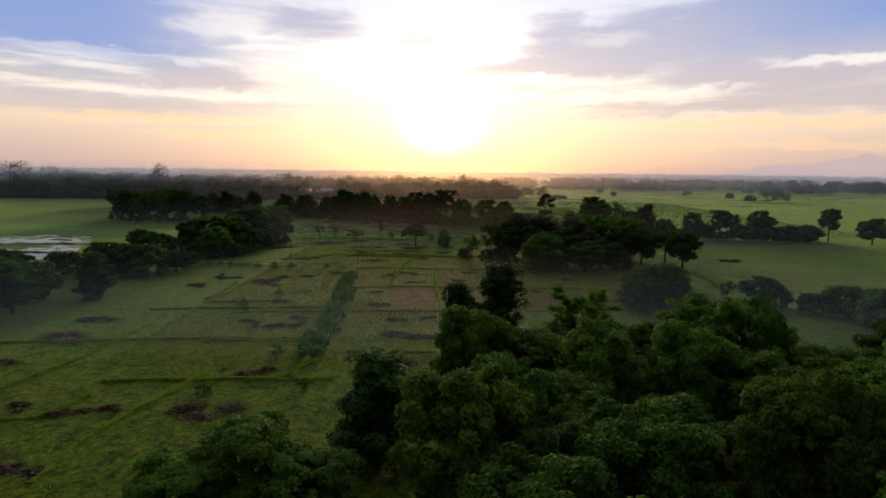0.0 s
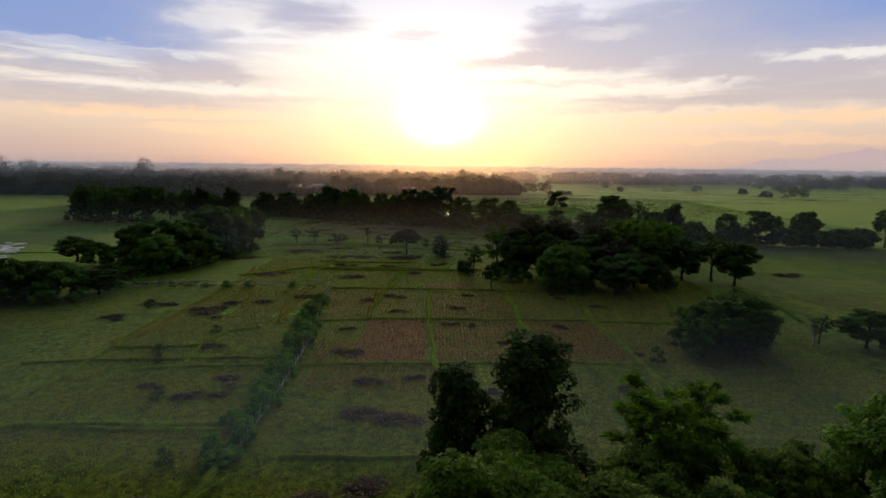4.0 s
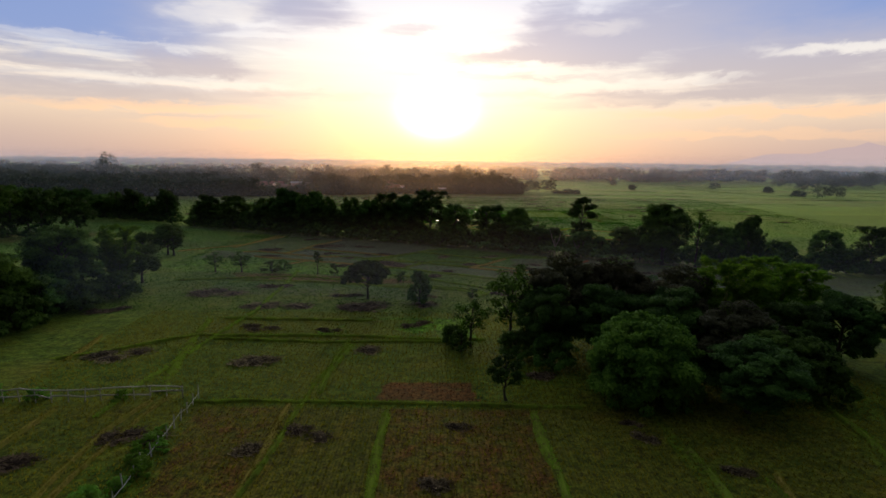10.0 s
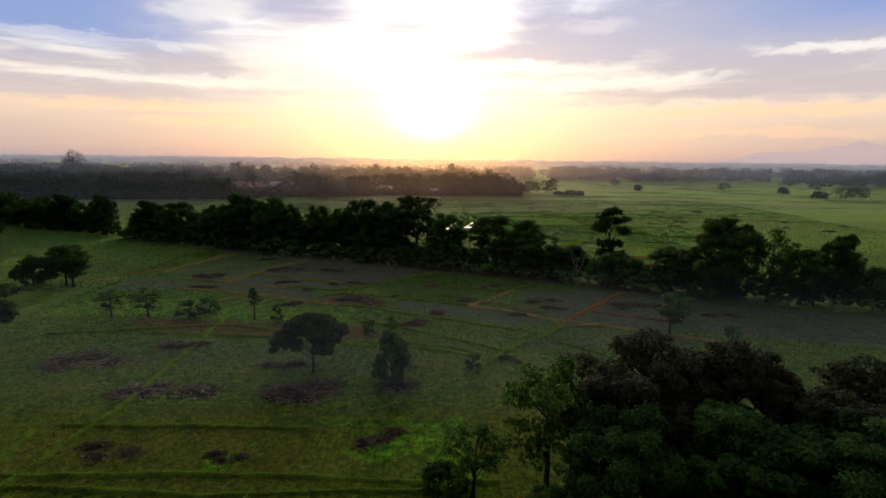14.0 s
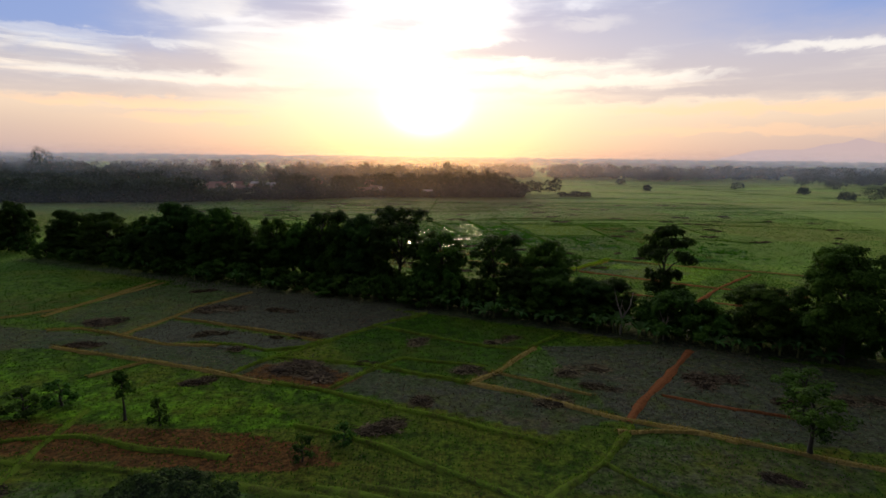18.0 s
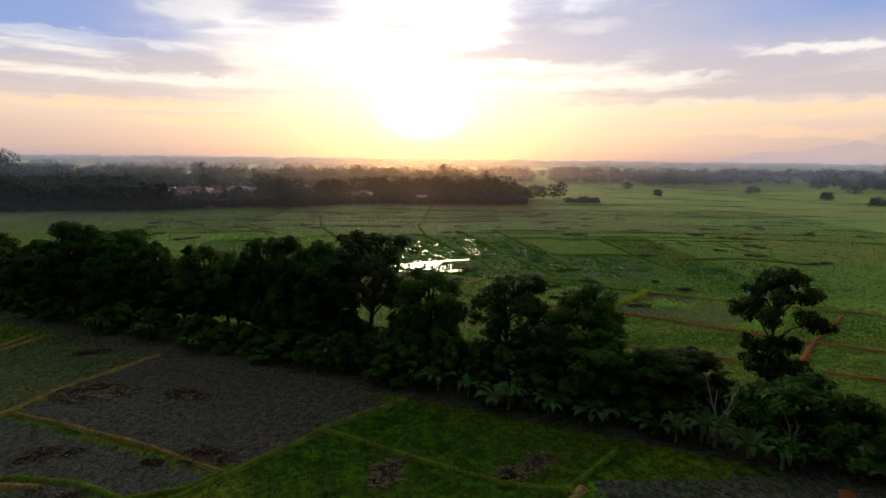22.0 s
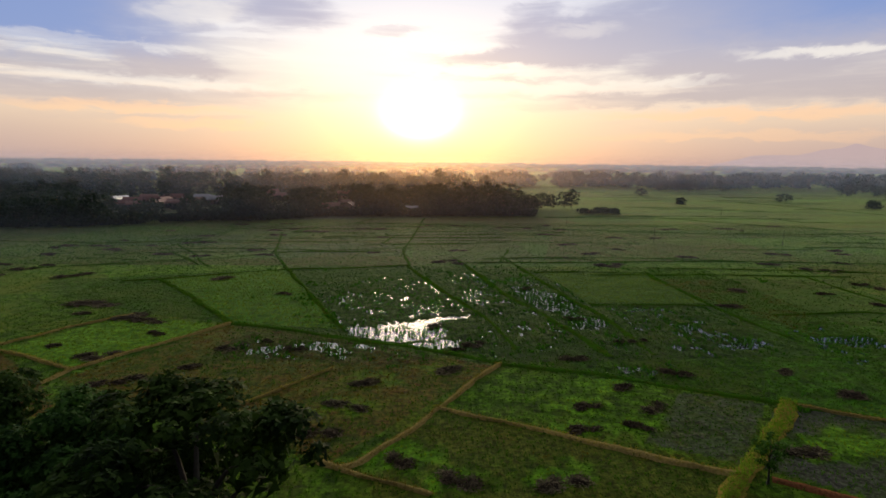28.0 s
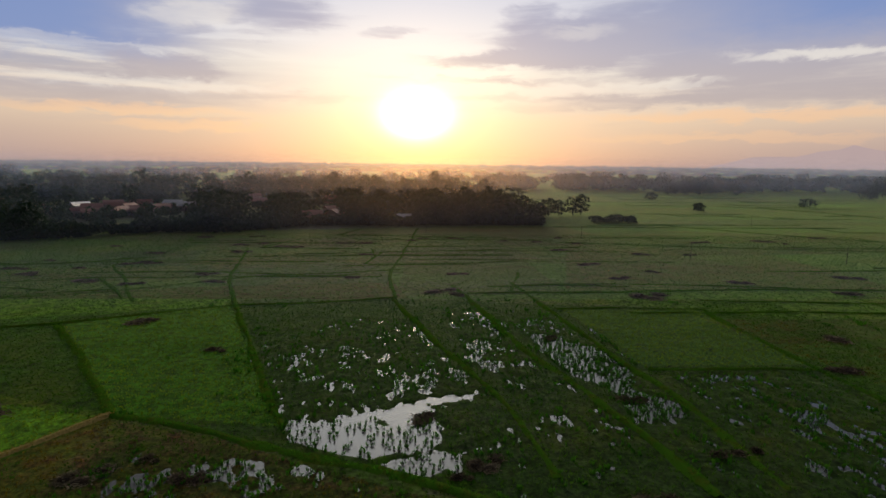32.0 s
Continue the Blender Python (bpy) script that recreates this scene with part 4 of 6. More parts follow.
bund(STRAW, 1.0, (16.1, 281.4), (10.5, 273.8), (7.8, 269.6), (-0.2, 258.7), (-1.5, 258.3))
bund(LUSH, 1.75, (28.6, 252.2), (31, 254.9), (36.2, 260.3), (41.5, 265.4), (45.4, 270.2))
bund(STRAW, 0.8, (-3.1, 259.2), (0, 257.6), (3.8, 255.8), (6.8, 254.3))
bund(EARTH, 1.5, (34.9, 255.6), (39.3, 253.1), (46.6, 247.9), (53.7, 243.2), (60.9, 239.3), (70.2, 234.1))
bund(DARK, 0.9, (-33, 359.7), (-22.3, 334.1), (-12.1, 309.6), (-5.8, 295.4))
bund(DARK, 1.0, (2.4, 345.4), (10.4, 319.7), (15.6, 304.2), (18, 293.8), (18.8, 286.3))
bund(DARK, 1.3, (14.9, 357.4), (20.5, 322.1), (24.9, 307.3), (27.7, 296.4), (29.6, 288.1), (30.5, 283.6))
bund(DARK, 1.2, (27.5, 360.2), (31.3, 330.6), (33.9, 312.8), (36.1, 301.5), (36.4, 291.3), (36.9, 284.3))
bund(DARK, 1.1, (58, 338.2), (58.1, 320.5), (58.3, 310.4), (58.8, 300.1))
bund(DARK, 0.9, (32.3, 338.2), (43.8, 338.9), (58, 338.2))
bund(DARK, 0.9, (36.6, 310.2), (47.6, 310), (58, 310))
bund(DARK, 1.1, (-55.9, 327.6), (-49.5, 330.4), (-38.9, 335.2), (-25.7, 341.3), (-7.5, 344.1), (2.8, 346.7))
bund(DARK, 0.9, (-79.5, 359.3), (-61.6, 363.9), (-35.5, 365.4), (-1.8, 365.8))
bund(DARK, 0.9, (-70.6, 347.4), (-53.4, 353.4))
bund(DARK, 0.9, (-61.6, 363.9), (-47.5, 345.3))
bund(DARK, 0.9, (4.1, 431.7), (39.4, 430.3))
bund(DARK, 0.9, (3.6, 410), (35.3, 411))
bund(DARK, 0.9, (5.6, 387.5), (44.6, 388.3))
bund(DARK, 1.0, (17.3, 350.8), (36.8, 350.9), (73.5, 353.6), (105.8, 352.7))
bund(DARK, 1.0, (63, 465), (115, 464), (189.8, 466))
bund(DARK, 1.0, (55.6, 420.1), (106.9, 409.8), (151.9, 404.4))
bund(DARK, 0.9, (-44.3, 390.7), (0.8, 394.5), (33, 397.2))
bund(DARK, 0.9, (-93.2, 377.8), (-63.4, 384.4), (-37.9, 380.2))
bund(DARK, 1.0, (215.2, 605.1), (231.3, 550.4), (245.9, 509.7))
bund(DARK, 0.9, (2.8, 346.7), (0.7, 365.8), (3.6, 410), (7, 456.2))
bund(DARK, 0.9, (-25.7, 341.3), (-34.9, 365.4), (-42.8, 405.2))
bund(GREEN, 0.8, (32, 106.3), (36.1, 99), (35.5, 87.2))
bund(DARK, 0.9, (53.7, 131.2), (54.4, 119.1), (52.4, 107.8))
bund(GREEN, 0.8, (-64.1, 69.2), (-53.6, 70.5), (-42.7, 71.7), (-22.6, 72.7))
bund(GREEN, 0.8, (-42.5, 56.6), (-29.1, 57.4), (-17.2, 58.1))
bund(GREEN, 0.7, (-51.8, 54.2), (-49.9, 62.8), (-48.9, 71.7), (-49.5, 83.4))
bund(GREEN, 0.9, (-36.1, 37.5), (-35.7, 45.8), (-33.9, 53.2), (-32, 59.6))
bund(GREEN, 0.6, (-30.7, 60.6), (-30.4, 68.1))
bund(GREEN, 0.6, (-53.5, 87.4), (-41.7, 88.7), (-23.7, 90))
bund(GREEN, 0.6, (-46.2, 78.7), (-46.5, 90.8), (-47.8, 109.9))
bund(GREEN, 0.6, (-46.1, 47.2), (-43.2, 47.6), (-41.5, 53))
bund(GREEN, 0.8, (-43.6, 71.9), (-32, 71.4), (-22.1, 71.5))
bund(GREEN, 0.7, (-34.7, 57.4), (-23.6, 58), (-20.2, 64.6))
bund(GREEN, 0.7, (-17.3, 67.4), (-11.1, 67.2), (-6.1, 67.7))
bund(GREEN, 0.8, (-21.8, 58.2), (-22, 70.3), (-21.7, 84.6))
bund(DARK, 0.9, (34.4, 359), (66.1, 358), (99, 352.7), (144.3, 350.1))
bund(DARK, 0.9, (44, 335.4), (73.7, 336.3), (104.1, 334.7))
bund(DARK, 0.9, (57.2, 335.8), (58.2, 309), (60.2, 291.6))
bund(DARK, 0.9, (94.2, 350.4), (92.9, 322.6), (93.3, 301.4))
bund(DARK, 0.9, (65.5, 303.6), (84, 305.5), (98.6, 298))
bund(DARK, 0.9, (-121.2, 381.8), (-82.1, 379.5), (-62.8, 389.9))
bund(DARK, 0.9, (-83, 341.9), (-52.9, 351), (-29.7, 365.8), (2.6, 374))
bund(DARK, 0.9, (-66.1, 377.4), (-44, 343.3))
bund(DARK, 0.9, (-27.1, 395.4), (6.7, 401), (57.3, 409.9))
bund(DARK, 0.9, (-12.8, 377.4), (35.1, 385.9), (76, 385))
bund(DARK, 0.9, (113.7, 471.3), (148.7, 438.1), (195.7, 408.9))
bund(DARK, 0.9, (200.8, 586.3), (238.8, 552.4), (252.9, 474.3))
bund(DARK, 0.9, (60.9, 344.8), (113.5, 340.1), (159.8, 328.2))
bund(STRAW, 0.9, (45.5, 269.3), (55.5, 264.2), (65.3, 259.9), (89.4, 249.5))
bund(EARTH, 1.2, (47.4, 231), (55, 238.4), (63, 246), (70.8, 253.6))
bund(EARTH, 1.2, (50.9, 230.7), (57.8, 227.2), (63.3, 225))
bund(STRAW, 0.7, (-68.3, 214.4), (-55.7, 226.3), (-51.4, 244.1))
bund(GREEN, 0.9, (-3.7, 178.6), (2.2, 177.4), (6.8, 174.4))
bund(GREEN, 0.7, (-52.7, 181.8), (-29.4, 186.1), (-15.2, 182.6))
bund(GREEN, 0.7, (-33.8, 124.6), (-30.5, 159.8), (-31.4, 191.1))
bund(GREEN, 0.7, (-47, 138.5), (-34.6, 148.3), (4.6, 147.7))
bund(GREEN, 1.0, (-40, 182.6), (-33, 182), (-24, 181), (-13, 179), (-4, 176.6))
bund(DARK, 0.8, (-152, 158), (-128, 163), (-103, 165))
bund(DARK, 1.2, (-150, 146), (-130, 148), (-114, 146))

plain_rng = random.Random(17)
for i in range(64):
    y = 352 + 330 * (i / 63) ** 1.25
    x = plain_rng.uniform(-110, 150) + 0.35 * (y - 352) if y < 436 else plain_rng.uniform(70, 420)
    run = plain_rng.uniform(14, 60) * (1 + (y - 352) / 400)
    bund(DARK, plain_rng.uniform(0.7, 1.2), (x, y), (x + run * 0.5, y + plain_rng.uniform(-2, 2)), (x + run, y + plain_rng.uniform(-3, 3)))
    if i % 3 == 0:
        bund(DARK, 0.8, (x, y), (x + plain_rng.uniform(-6, 10), y + plain_rng.uniform(9, 24)))


# ---- trees by kind ----
KINDS = {}


def kind(key, tall, wide, root):
    KINDS[key] = (root, tall, wide, [])


TALL_LABEL = "tall broad-leaved tree with a dense dark green crown"
kind("broad1", 14, 9, make_tree(1, 14, 9, LEAF, label=TALL_LABEL, lobes=20, size=0.27, bare=0.1))
kind("broad2", 14, 10, make_tree(2, 14, 10, LEAF_DARK, label=TALL_LABEL, lobes=22, size=0.27, bare=0.08))
kind("broad3", 13, 8, make_tree(3, 13, 8, LEAF, label=TALL_LABEL, stems=2, bare=0.06, lobes=20, size=0.27))
kind("broad4", 15, 9, make_tree(4, 15, 9, LEAF_DARK, label="tall tree with an open crown, light showing between its clumps", lobes=17, knots=10, size=0.27, bare=0.22, open_crown=0.2))
kind("side1", 13, 10, make_tree(31, 13, 10, LEAF, label=TALL_LABEL, lobes=16, knots=8, size=0.65, bare=0.1))
kind("side2", 13, 10, make_tree(32, 13, 10, LEAF_DARK, label=TALL_LABEL, lobes=16, knots=8, size=0.65, bare=0.08))
kind("side_bush", 5, 6, make_tree(33, 5, 6, LEAF_DARK, name="bush", label="dense rounded green bush", shape="dome", lobes=12, knots=7, size=0.45, bare=0.02))
kind("airy", 12, 7, make_tree(5, 12, 7, LEAF, label="slender tree with a thin airy crown and visible limbs", lobes=13, knots=8, bare=0.3, size=0.34, cover=0.9, open_crown=0.5))
kind("column", 11, 5, make_tree(6, 11, 5, LEAF_DARK, label="narrow dark green tree, dense down to the ground", shape="column", bare=0.04, lobes=22, knots=9, size=0.27))
kind("umbrella", 7, 9, make_tree(7, 7, 9, LEAF_DARK, label="small tree with a spreading umbrella crown, alone in a field", shape="flat", lobes=30, knots=12, size=0.25, bare=0.34, stems=2, cover=2.0))
kind("tiered", 14.5, 8, make_tree(8, 14.5, 8, LEAF_DARK, label="tall solitary tree with a rounded crown in tiers", shape="tiers", lobes=20, knots=9, size=0.32, bare=0.3))
kind("bush", 5, 6, make_tree(9, 5, 6, LEAF, name="bush", label="dense rounded green bush", shape="dome", lobes=16, knots=9, size=0.3, bare=0.02))
kind("brightbush", 9, 11, make_tree(10, 9, 11, LEAF_BRIGHT, label="broad leafy tree with bright green leaves down to the ground", shape="dome", lobes=26, knots=12, size=0.32, bare=0.03))
kind("brown", 12, 9, make_tree(12, 12, 9, LEAF_BROWN, label="broad tree with a brownish half-bare crown", lobes=22, knots=10, size=0.28, bare=0.03))
kind("round", 5, 3.4, make_tree(24, 5, 3.4, LEAF_DARK, label="small round-headed tree on a short trunk in a field", lobes=12, knots=9, size=0.2, bare=0.22))
kind("grove1", 12, 8, make_tree(13, 12, 8, LEAF_GROVE, label="broad-leaved grove tree with a dense green crown", lobes=20, knots=12, size=0.27, bare=0.15))
kind("grove2", 11, 7.5, make_tree(14, 11, 7.5, LEAF, label="grove tree with a dark rounded crown", lobes=20, knots=12, size=0.27, bare=0.12))
kind("grove3", 11, 8, make_tree(15, 11, 8, LEAF_BRIGHT, label="grove tree with fresh yellowish green leaves", lobes=20, knots=12, size=0.25, bare=0.15))
kind("bamboo", 13, 10, make_bamboo(16, 13, 10, "clump of tall arching bamboo with feathery yellow-green leaves"))
kind("sapling", 3, 2.4, make_tree(17, 3, 2.4, LEAF, name="bush", label="young leafy shrub standing alone in a field", shape="dome", lobes=9, knots=7, size=0.2, bare=0.15))
kind("creeper", 1.5, 2.4, make_tree(22, 1.5, 2.4, LEAF_CREEPER, name="bush", label="bright green creeper growing over a bamboo fence", shape="dome", lobes=9, knots=8, size=0.17, bare=0.02))
kind("pollard", 4.6, 1.8, make_tree(18, 4.6, 1.8, LEAF, label="cut-back tree trunk with short leafy shoots at its top", shape="column", lobes=7, knots=6, size=0.26, bare=0.5))
kind("banana", 3.4, 3, make_banana(19, 3.4))
kind("banana2", 3.0, 3, make_banana(20, 3.0))
tree_rng = random.Random(5)


def plant(key, x, y, tall=None, wide=None, turn=None):
    """Stands a plant of that kind at a place; the first use takes the built one, the others are copies."""
    root, h, w, used = KINDS[key]
    m = place(x, y, tree_rng.uniform(0, 360) if turn is None else turn, (wide or w) / w, (tall or h) / h)
    if not used:
        root.matrix_basis = m
        used.append(root)
        return root
    ob = copy_thing(used[0], Matrix.Identity(4))
    ob.matrix_basis = m
    used.append(ob)
    return ob


# tree line across the fields
for key, x, y, h, w in [
        ("broad1", -139.5, 296, 9.7, 10), ("broad3", -130, 292, 11.5, 7), ("broad2", -121, 288, 12.2, 8.5), ("broad1", -113.5, 284.5, 9.6, 6), ("broad2", -103.5, 279.5, 12.7, 7.6),
        ("broad2", -84.6, 271.4, 11.5, 8.6), ("broad1", -72.6, 265.8, 11.8, 10), ("broad3", -61.8, 260.6, 12, 6.2), ("broad2", -52.2, 257.2, 15, 11), ("broad1", -43, 253, 14.6, 9.4), ("broad3", -36.8, 250.4, 13.6, 5.6),
        ("broad3", -29.4, 247.6, 13.6, 7.4), ("broad1", -23.4, 244.6, 12.6, 6.4), ("broad4", -18.6, 243.6, 14.8, 8.4), ("broad2", -11.2, 241.2, 14.2, 10), ("broad4", -4.0, 237.6, 16, 11), ("broad3", 3.4, 234.2, 13, 8.6),
        ("broad4", 12.6, 231.2, 12.2, 8.6), ("broad3", 20.4, 228, 12.4, 8), ("broad1", 20.5, 222, 8.4, 7), ("broad2", 25.6, 219.6, 7.2, 7), ("tiered", 36.6, 219.6, 14.6, 6.8), ("broad2", 17, 225.5, 7.5, 8), ("broad2", 29, 220.5, 7, 7.5)]:
    plant(key, x, y, h, w)
for key, x, y, h, w in [
        ("bush", 36, 214, 6.2, 10), ("broad1", 45.5, 209, 9, 8.6), ("broad1", 52, 203, 15.6, 11), ("airy", 59, 201, 13.7, 7), ("broad3", 64, 200, 10.8, 8),
        ("broad2", 70.5, 200, 12.8, 6.4), ("broad3", 65.5, 198.5, 10.6, 5), ("bush", 76.5, 198, 6.7, 8), ("broad1", 86.5, 197, 10.3, 7), ("broad4", 95.6, 195, 11.3, 7.4), ("broad3", 100.4, 195, 10.3, 5.4),
        ("bush", 90.5, 195, 5.5, 8), ("broad4", 107.6, 192.5, 11.4, 7), ("bush", 103, 192, 5.5, 9), ("broad1", 118, 205, 8.5, 8), ("bush", 113, 191, 5, 9), ("bush", 121, 193, 5.4, 9), ("bush", 128, 194, 5.5, 9),
        ("broad4", 133.4, 192, 12.3, 7), ("broad2", 143, 184, 9.6, 9)]:
    plant(key, x, y, h, w)
for i in range(52):
    u = i / 51
    x = -92 + 148 * u + tree_rng.uniform(-1, 1)
    if 27 < x < 46:
        continue
    y = 262 - 0.45 * (x + 70) if x < -20 else 239.5 - 0.42 * (x + 20)
    if x < -64:
        if x > -91:
            plant(tree_rng.choice(["broad3", "bush", "broad1"]), x, y + tree_rng.uniform(2, 6), tree_rng.uniform(4.5, 8), tree_rng.uniform(6, 8))
    elif x < -9:
        plant(tree_rng.choice(["broad3", "bush", "broad1", "broad2", "bush"]), x, y + tree_rng.uniform(1, 6), tree_rng.uniform(7, 10.5), tree_rng.uniform(6.5, 9))
    elif not 6 < x < 9:
        plant("bush", x, y + tree_rng.uniform(0, 3), tree_rng.uniform(3.5, 6), tree_rng.uniform(5, 7.5))
for i in range(66):
    x = -88 + 212 * i / 65 + tree_rng.uniform(-1.2, 1.2)
    y = 262 - 0.45 * (x + 70) if x < -20 else (239.5 - 0.42 * (x + 20) if x < 60 else 204 - 0.22 * (x - 60))
    plant("bush", x, y - tree_rng.uniform(0.5, 2.5), tree_rng.uniform(2.5, 5), tree_rng.uniform(4, 6.5))
for x, y in [(-44, 246), (-42, 245), (-26, 238), (-23, 237.5), (-58, 252), (10, 222), (12, 221), (7.5, 223.5), (5, 225), (15, 219.5), (27, 213.5), (30, 211.8), (32.5, 210.8), (35, 209.8),
             (37, 209), (39, 208.2), (41, 207.6), (38, 211), (43, 207), (40.5, 210.5), (46, 204.8), (48, 204.2), (34, 213), (50, 203), (29, 214), (61, 197), (66, 196), (72, 194.5),
             (7.2, 229), (8.4, 227.4), (6.6, 226.6), (9.2, 225.2), (8, 231), (14, 222.4), (19, 218.4), (21, 217), (24, 215.6), (26, 214.4), (-8, 232.5), (-34, 242), (-49, 249)]:
    plant(tree_rng.choice(["banana", "banana2"]), x + tree_rng.uniform(-0.8, 0.8), y + tree_rng.uniform(-0.5, 1.7), tree_rng.uniform(2.0, 4.2), tree_rng.uniform(2.4, 3.8))
# the line goes on to the side, farther off and with gaps
side_rng = random.Random(14)
for i in range(32):
    x = -104 - 3.2 * i + side_rng.uniform(-1.5, 1.5)
    y = 282 + 0.42 * (-104 - x) + side_rng.uniform(-2, 5)
    tall = side_rng.uniform(5, 8) if x > -148 else side_rng.uniform(7.5, 12)
    plant(side_rng.choice(["side1", "side2"]), x, y, tall, side_rng.uniform(6, 9))
for i in range(28):
    x = -98 - 3.1 * i
    plant("side_bush", x, 277 + 0.42 * (-98 - x) + side_rng.uniform(-2, 1), side_rng.uniform(2.5, 5), side_rng.uniform(4.5, 7))

for x, y, h, w in [(-149, 247, 13.6, 12), (-140, 243, 14, 11), (-131.5, 241, 15.2, 12), (-124, 243, 14.4, 10), (-144, 253, 13, 11), (-134, 251, 14, 11), (-117, 249, 11.6, 9), (-156, 253, 11, 10)]:
    plant(side_rng.choice(["side1", "side2"]), x, y, h, w)
for x, y in [(-152, 241), (-145, 238), (-137, 236), (-129, 236), (-122, 238)]:
    plant("side_bush", x, y, side_rng.uniform(3.5, 5.5), side_rng.uniform(6, 8))

# clump in the fields, on the far side of the stubble
for key, x, y, h, w in [
        ("airy", 2.8, 145, 6.6, 4.6), ("airy", 8.0, 145, 11.4, 6.5), ("brown", 14.5, 146, 12.2, 9), ("brown", 22, 146, 11.8, 10), ("brown", 29, 144, 11, 9),
        ("broad2", 12, 141, 9.5, 7), ("broad2", 19, 140, 10, 9), ("broad2", 26, 139, 10, 9), ("bamboo", 35, 143, 13.4, 11), ("bamboo", 42, 146, 12.6, 10), ("bamboo", 47, 148, 11.4, 9),
        ("brightbush", 19.5, 130, 8.6, 10.5), ("broad2", 29, 126.5, 7.6, 9), ("brown", 31, 134, 9.2, 9), ("broad1", 34, 131, 8, 8), ("broad2", 40, 137, 9, 8), ("broad2", 47, 139, 9.4, 8), ("bush", 24, 133, 6, 8),
        ("bush", 8.5, 142, 3.0, 5), ("bush", 12, 138, 4, 5), ("round", 5.4, 128.8, 5.0, 3.4), ("sapling", 1.5, 143, 3.2, 3), ("bush", 38, 130, 5, 7), ("bush", 0.5, 146, 2.5, 3)]:
    plant(key, x, y, h, w)
for key, x, y, h, w in [("airy", 53, 138.5, 10.9, 7.5), ("broad1", 55.5, 134, 9.6, 8), ("bush", 31, 98, 5, 6), ("bush", 29, 92, 5, 5), ("broad1", 33.5, 92, 8.6, 8), ("bush", 36, 95, 6.4, 7), ("sapling", 22.3, 89.5, 2.5, 1.9)]:
    plant(key, x, y, h, w)
# clump on the other side
for key, x, y, h, w in [
        ("grove1", -64.8, 139.6, 8.8, 8), ("grove2", -71.6, 151, 11.2, 10), ("grove1", -64.6, 153, 10.6, 9), ("broad1", -64.6, 166, 13.6, 11), ("bamboo", -59.6, 173, 12.6, 9), ("grove2", -58.8, 179.5, 8.4, 7),
        ("broad2", -77, 152, 9, 9), ("grove2", -69.5, 172, 12.4, 10), ("broad3", -91, 152.6, 6.8, 8), ("bush", -60.5, 150, 5, 7), ("bush", -58, 160, 4.5, 6), ("bush", -56.5, 168, 4.5, 6), ("bush", -71, 141, 4, 6),
        ("bush", -60.8, 144, 3.4, 6), ("bush", -77, 146, 4, 7), ("bush", -84, 150, 5, 7), ("bush", -66, 147, 5.5, 8), ("bush", -62, 157, 6, 8), ("bush", -68, 161, 6, 8), ("bush", -73, 146, 5, 8), ("bush", -61.5, 166, 6, 8), ("bush", -65.5, 139, 3.6, 6), ("bush", -68, 134, 2.6, 5), ("bush", -74, 136, 2.6, 5),
        ("broad1", -69, 210, 8.2, 7), ("airy", -67, 209, 8.2, 6), ("bush", -75, 210, 5.4, 6)]:
    plant(key, x, y, h, w)
for key, x, y, h, w in [
        ("column", -68, 95, 8, 6), ("bush", -78, 115, 7.2, 9), ("bush", -70, 116, 6.6, 9), ("broad2", -74, 118, 7, 7), ("broad1", -74, 84, 9.6, 10), ("broad2", -84, 92, 8, 9), ("bush", -77, 94, 6, 6), ("broad2", -94, 107, 7, 9),
        ("bush", -80, 121, 5, 9), ("bush", -88, 116, 5, 8), ("broad1", -90, 95, 9, 10), ("broad2", -66, 121, 5, 8)]:
    plant(key, x, y, h, w)
# single trees and shrubs in the fields
for key, x, y, h, w in [
        ("umbrella", -13.8, 169, 6.3, 8.2), ("bush", -4.6, 166.5, 5.4, 4.0), ("pollard", -27, 189, 4.8, 1.9), ("airy", -49, 190, 4.3, 4), ("airy", -43.4, 190, 4.6, 4.4), ("sapling", -37, 190, 2.9, 4),
        ("sapling", -34.8, 192, 3, 3), ("airy", 33.5, 182.5, 6.2, 5.4), ("sapling", 40.3, 178.5, 3.2, 2.5), ("sapling", -23.3, 188, 3.0, 1.8), ("airy", 48, 98, 4.2, 3), ("broad1", 53, 96, 5.5, 6.5),
        ("bush", 55.6, 94, 3.6, 3.8), ("bush", 59, 90, 3.4, 6), ("bush", 63, 88.5, 5, 8), ("bush", 61, 77, 6, 8), ("bush", 66, 84, 5.5, 8), ("bush", 36, 99.5, 6.5, 9), ("airy", 37.7, 189.5, 4.9, 5.2),
        ("airy", 33.6, 255.5, 4.4, 2.4), ("sapling", -9, 182, 2.6, 1.8), ("sapling", -6, 184.5, 2.2, 2), ("sapling", 4.6, 170, 2, 2.2), ("sapling", 44, 113, 2.6, 2), ("sapling", 39, 108, 2.4, 1.6)]:
    plant(key, x, y, h, w)

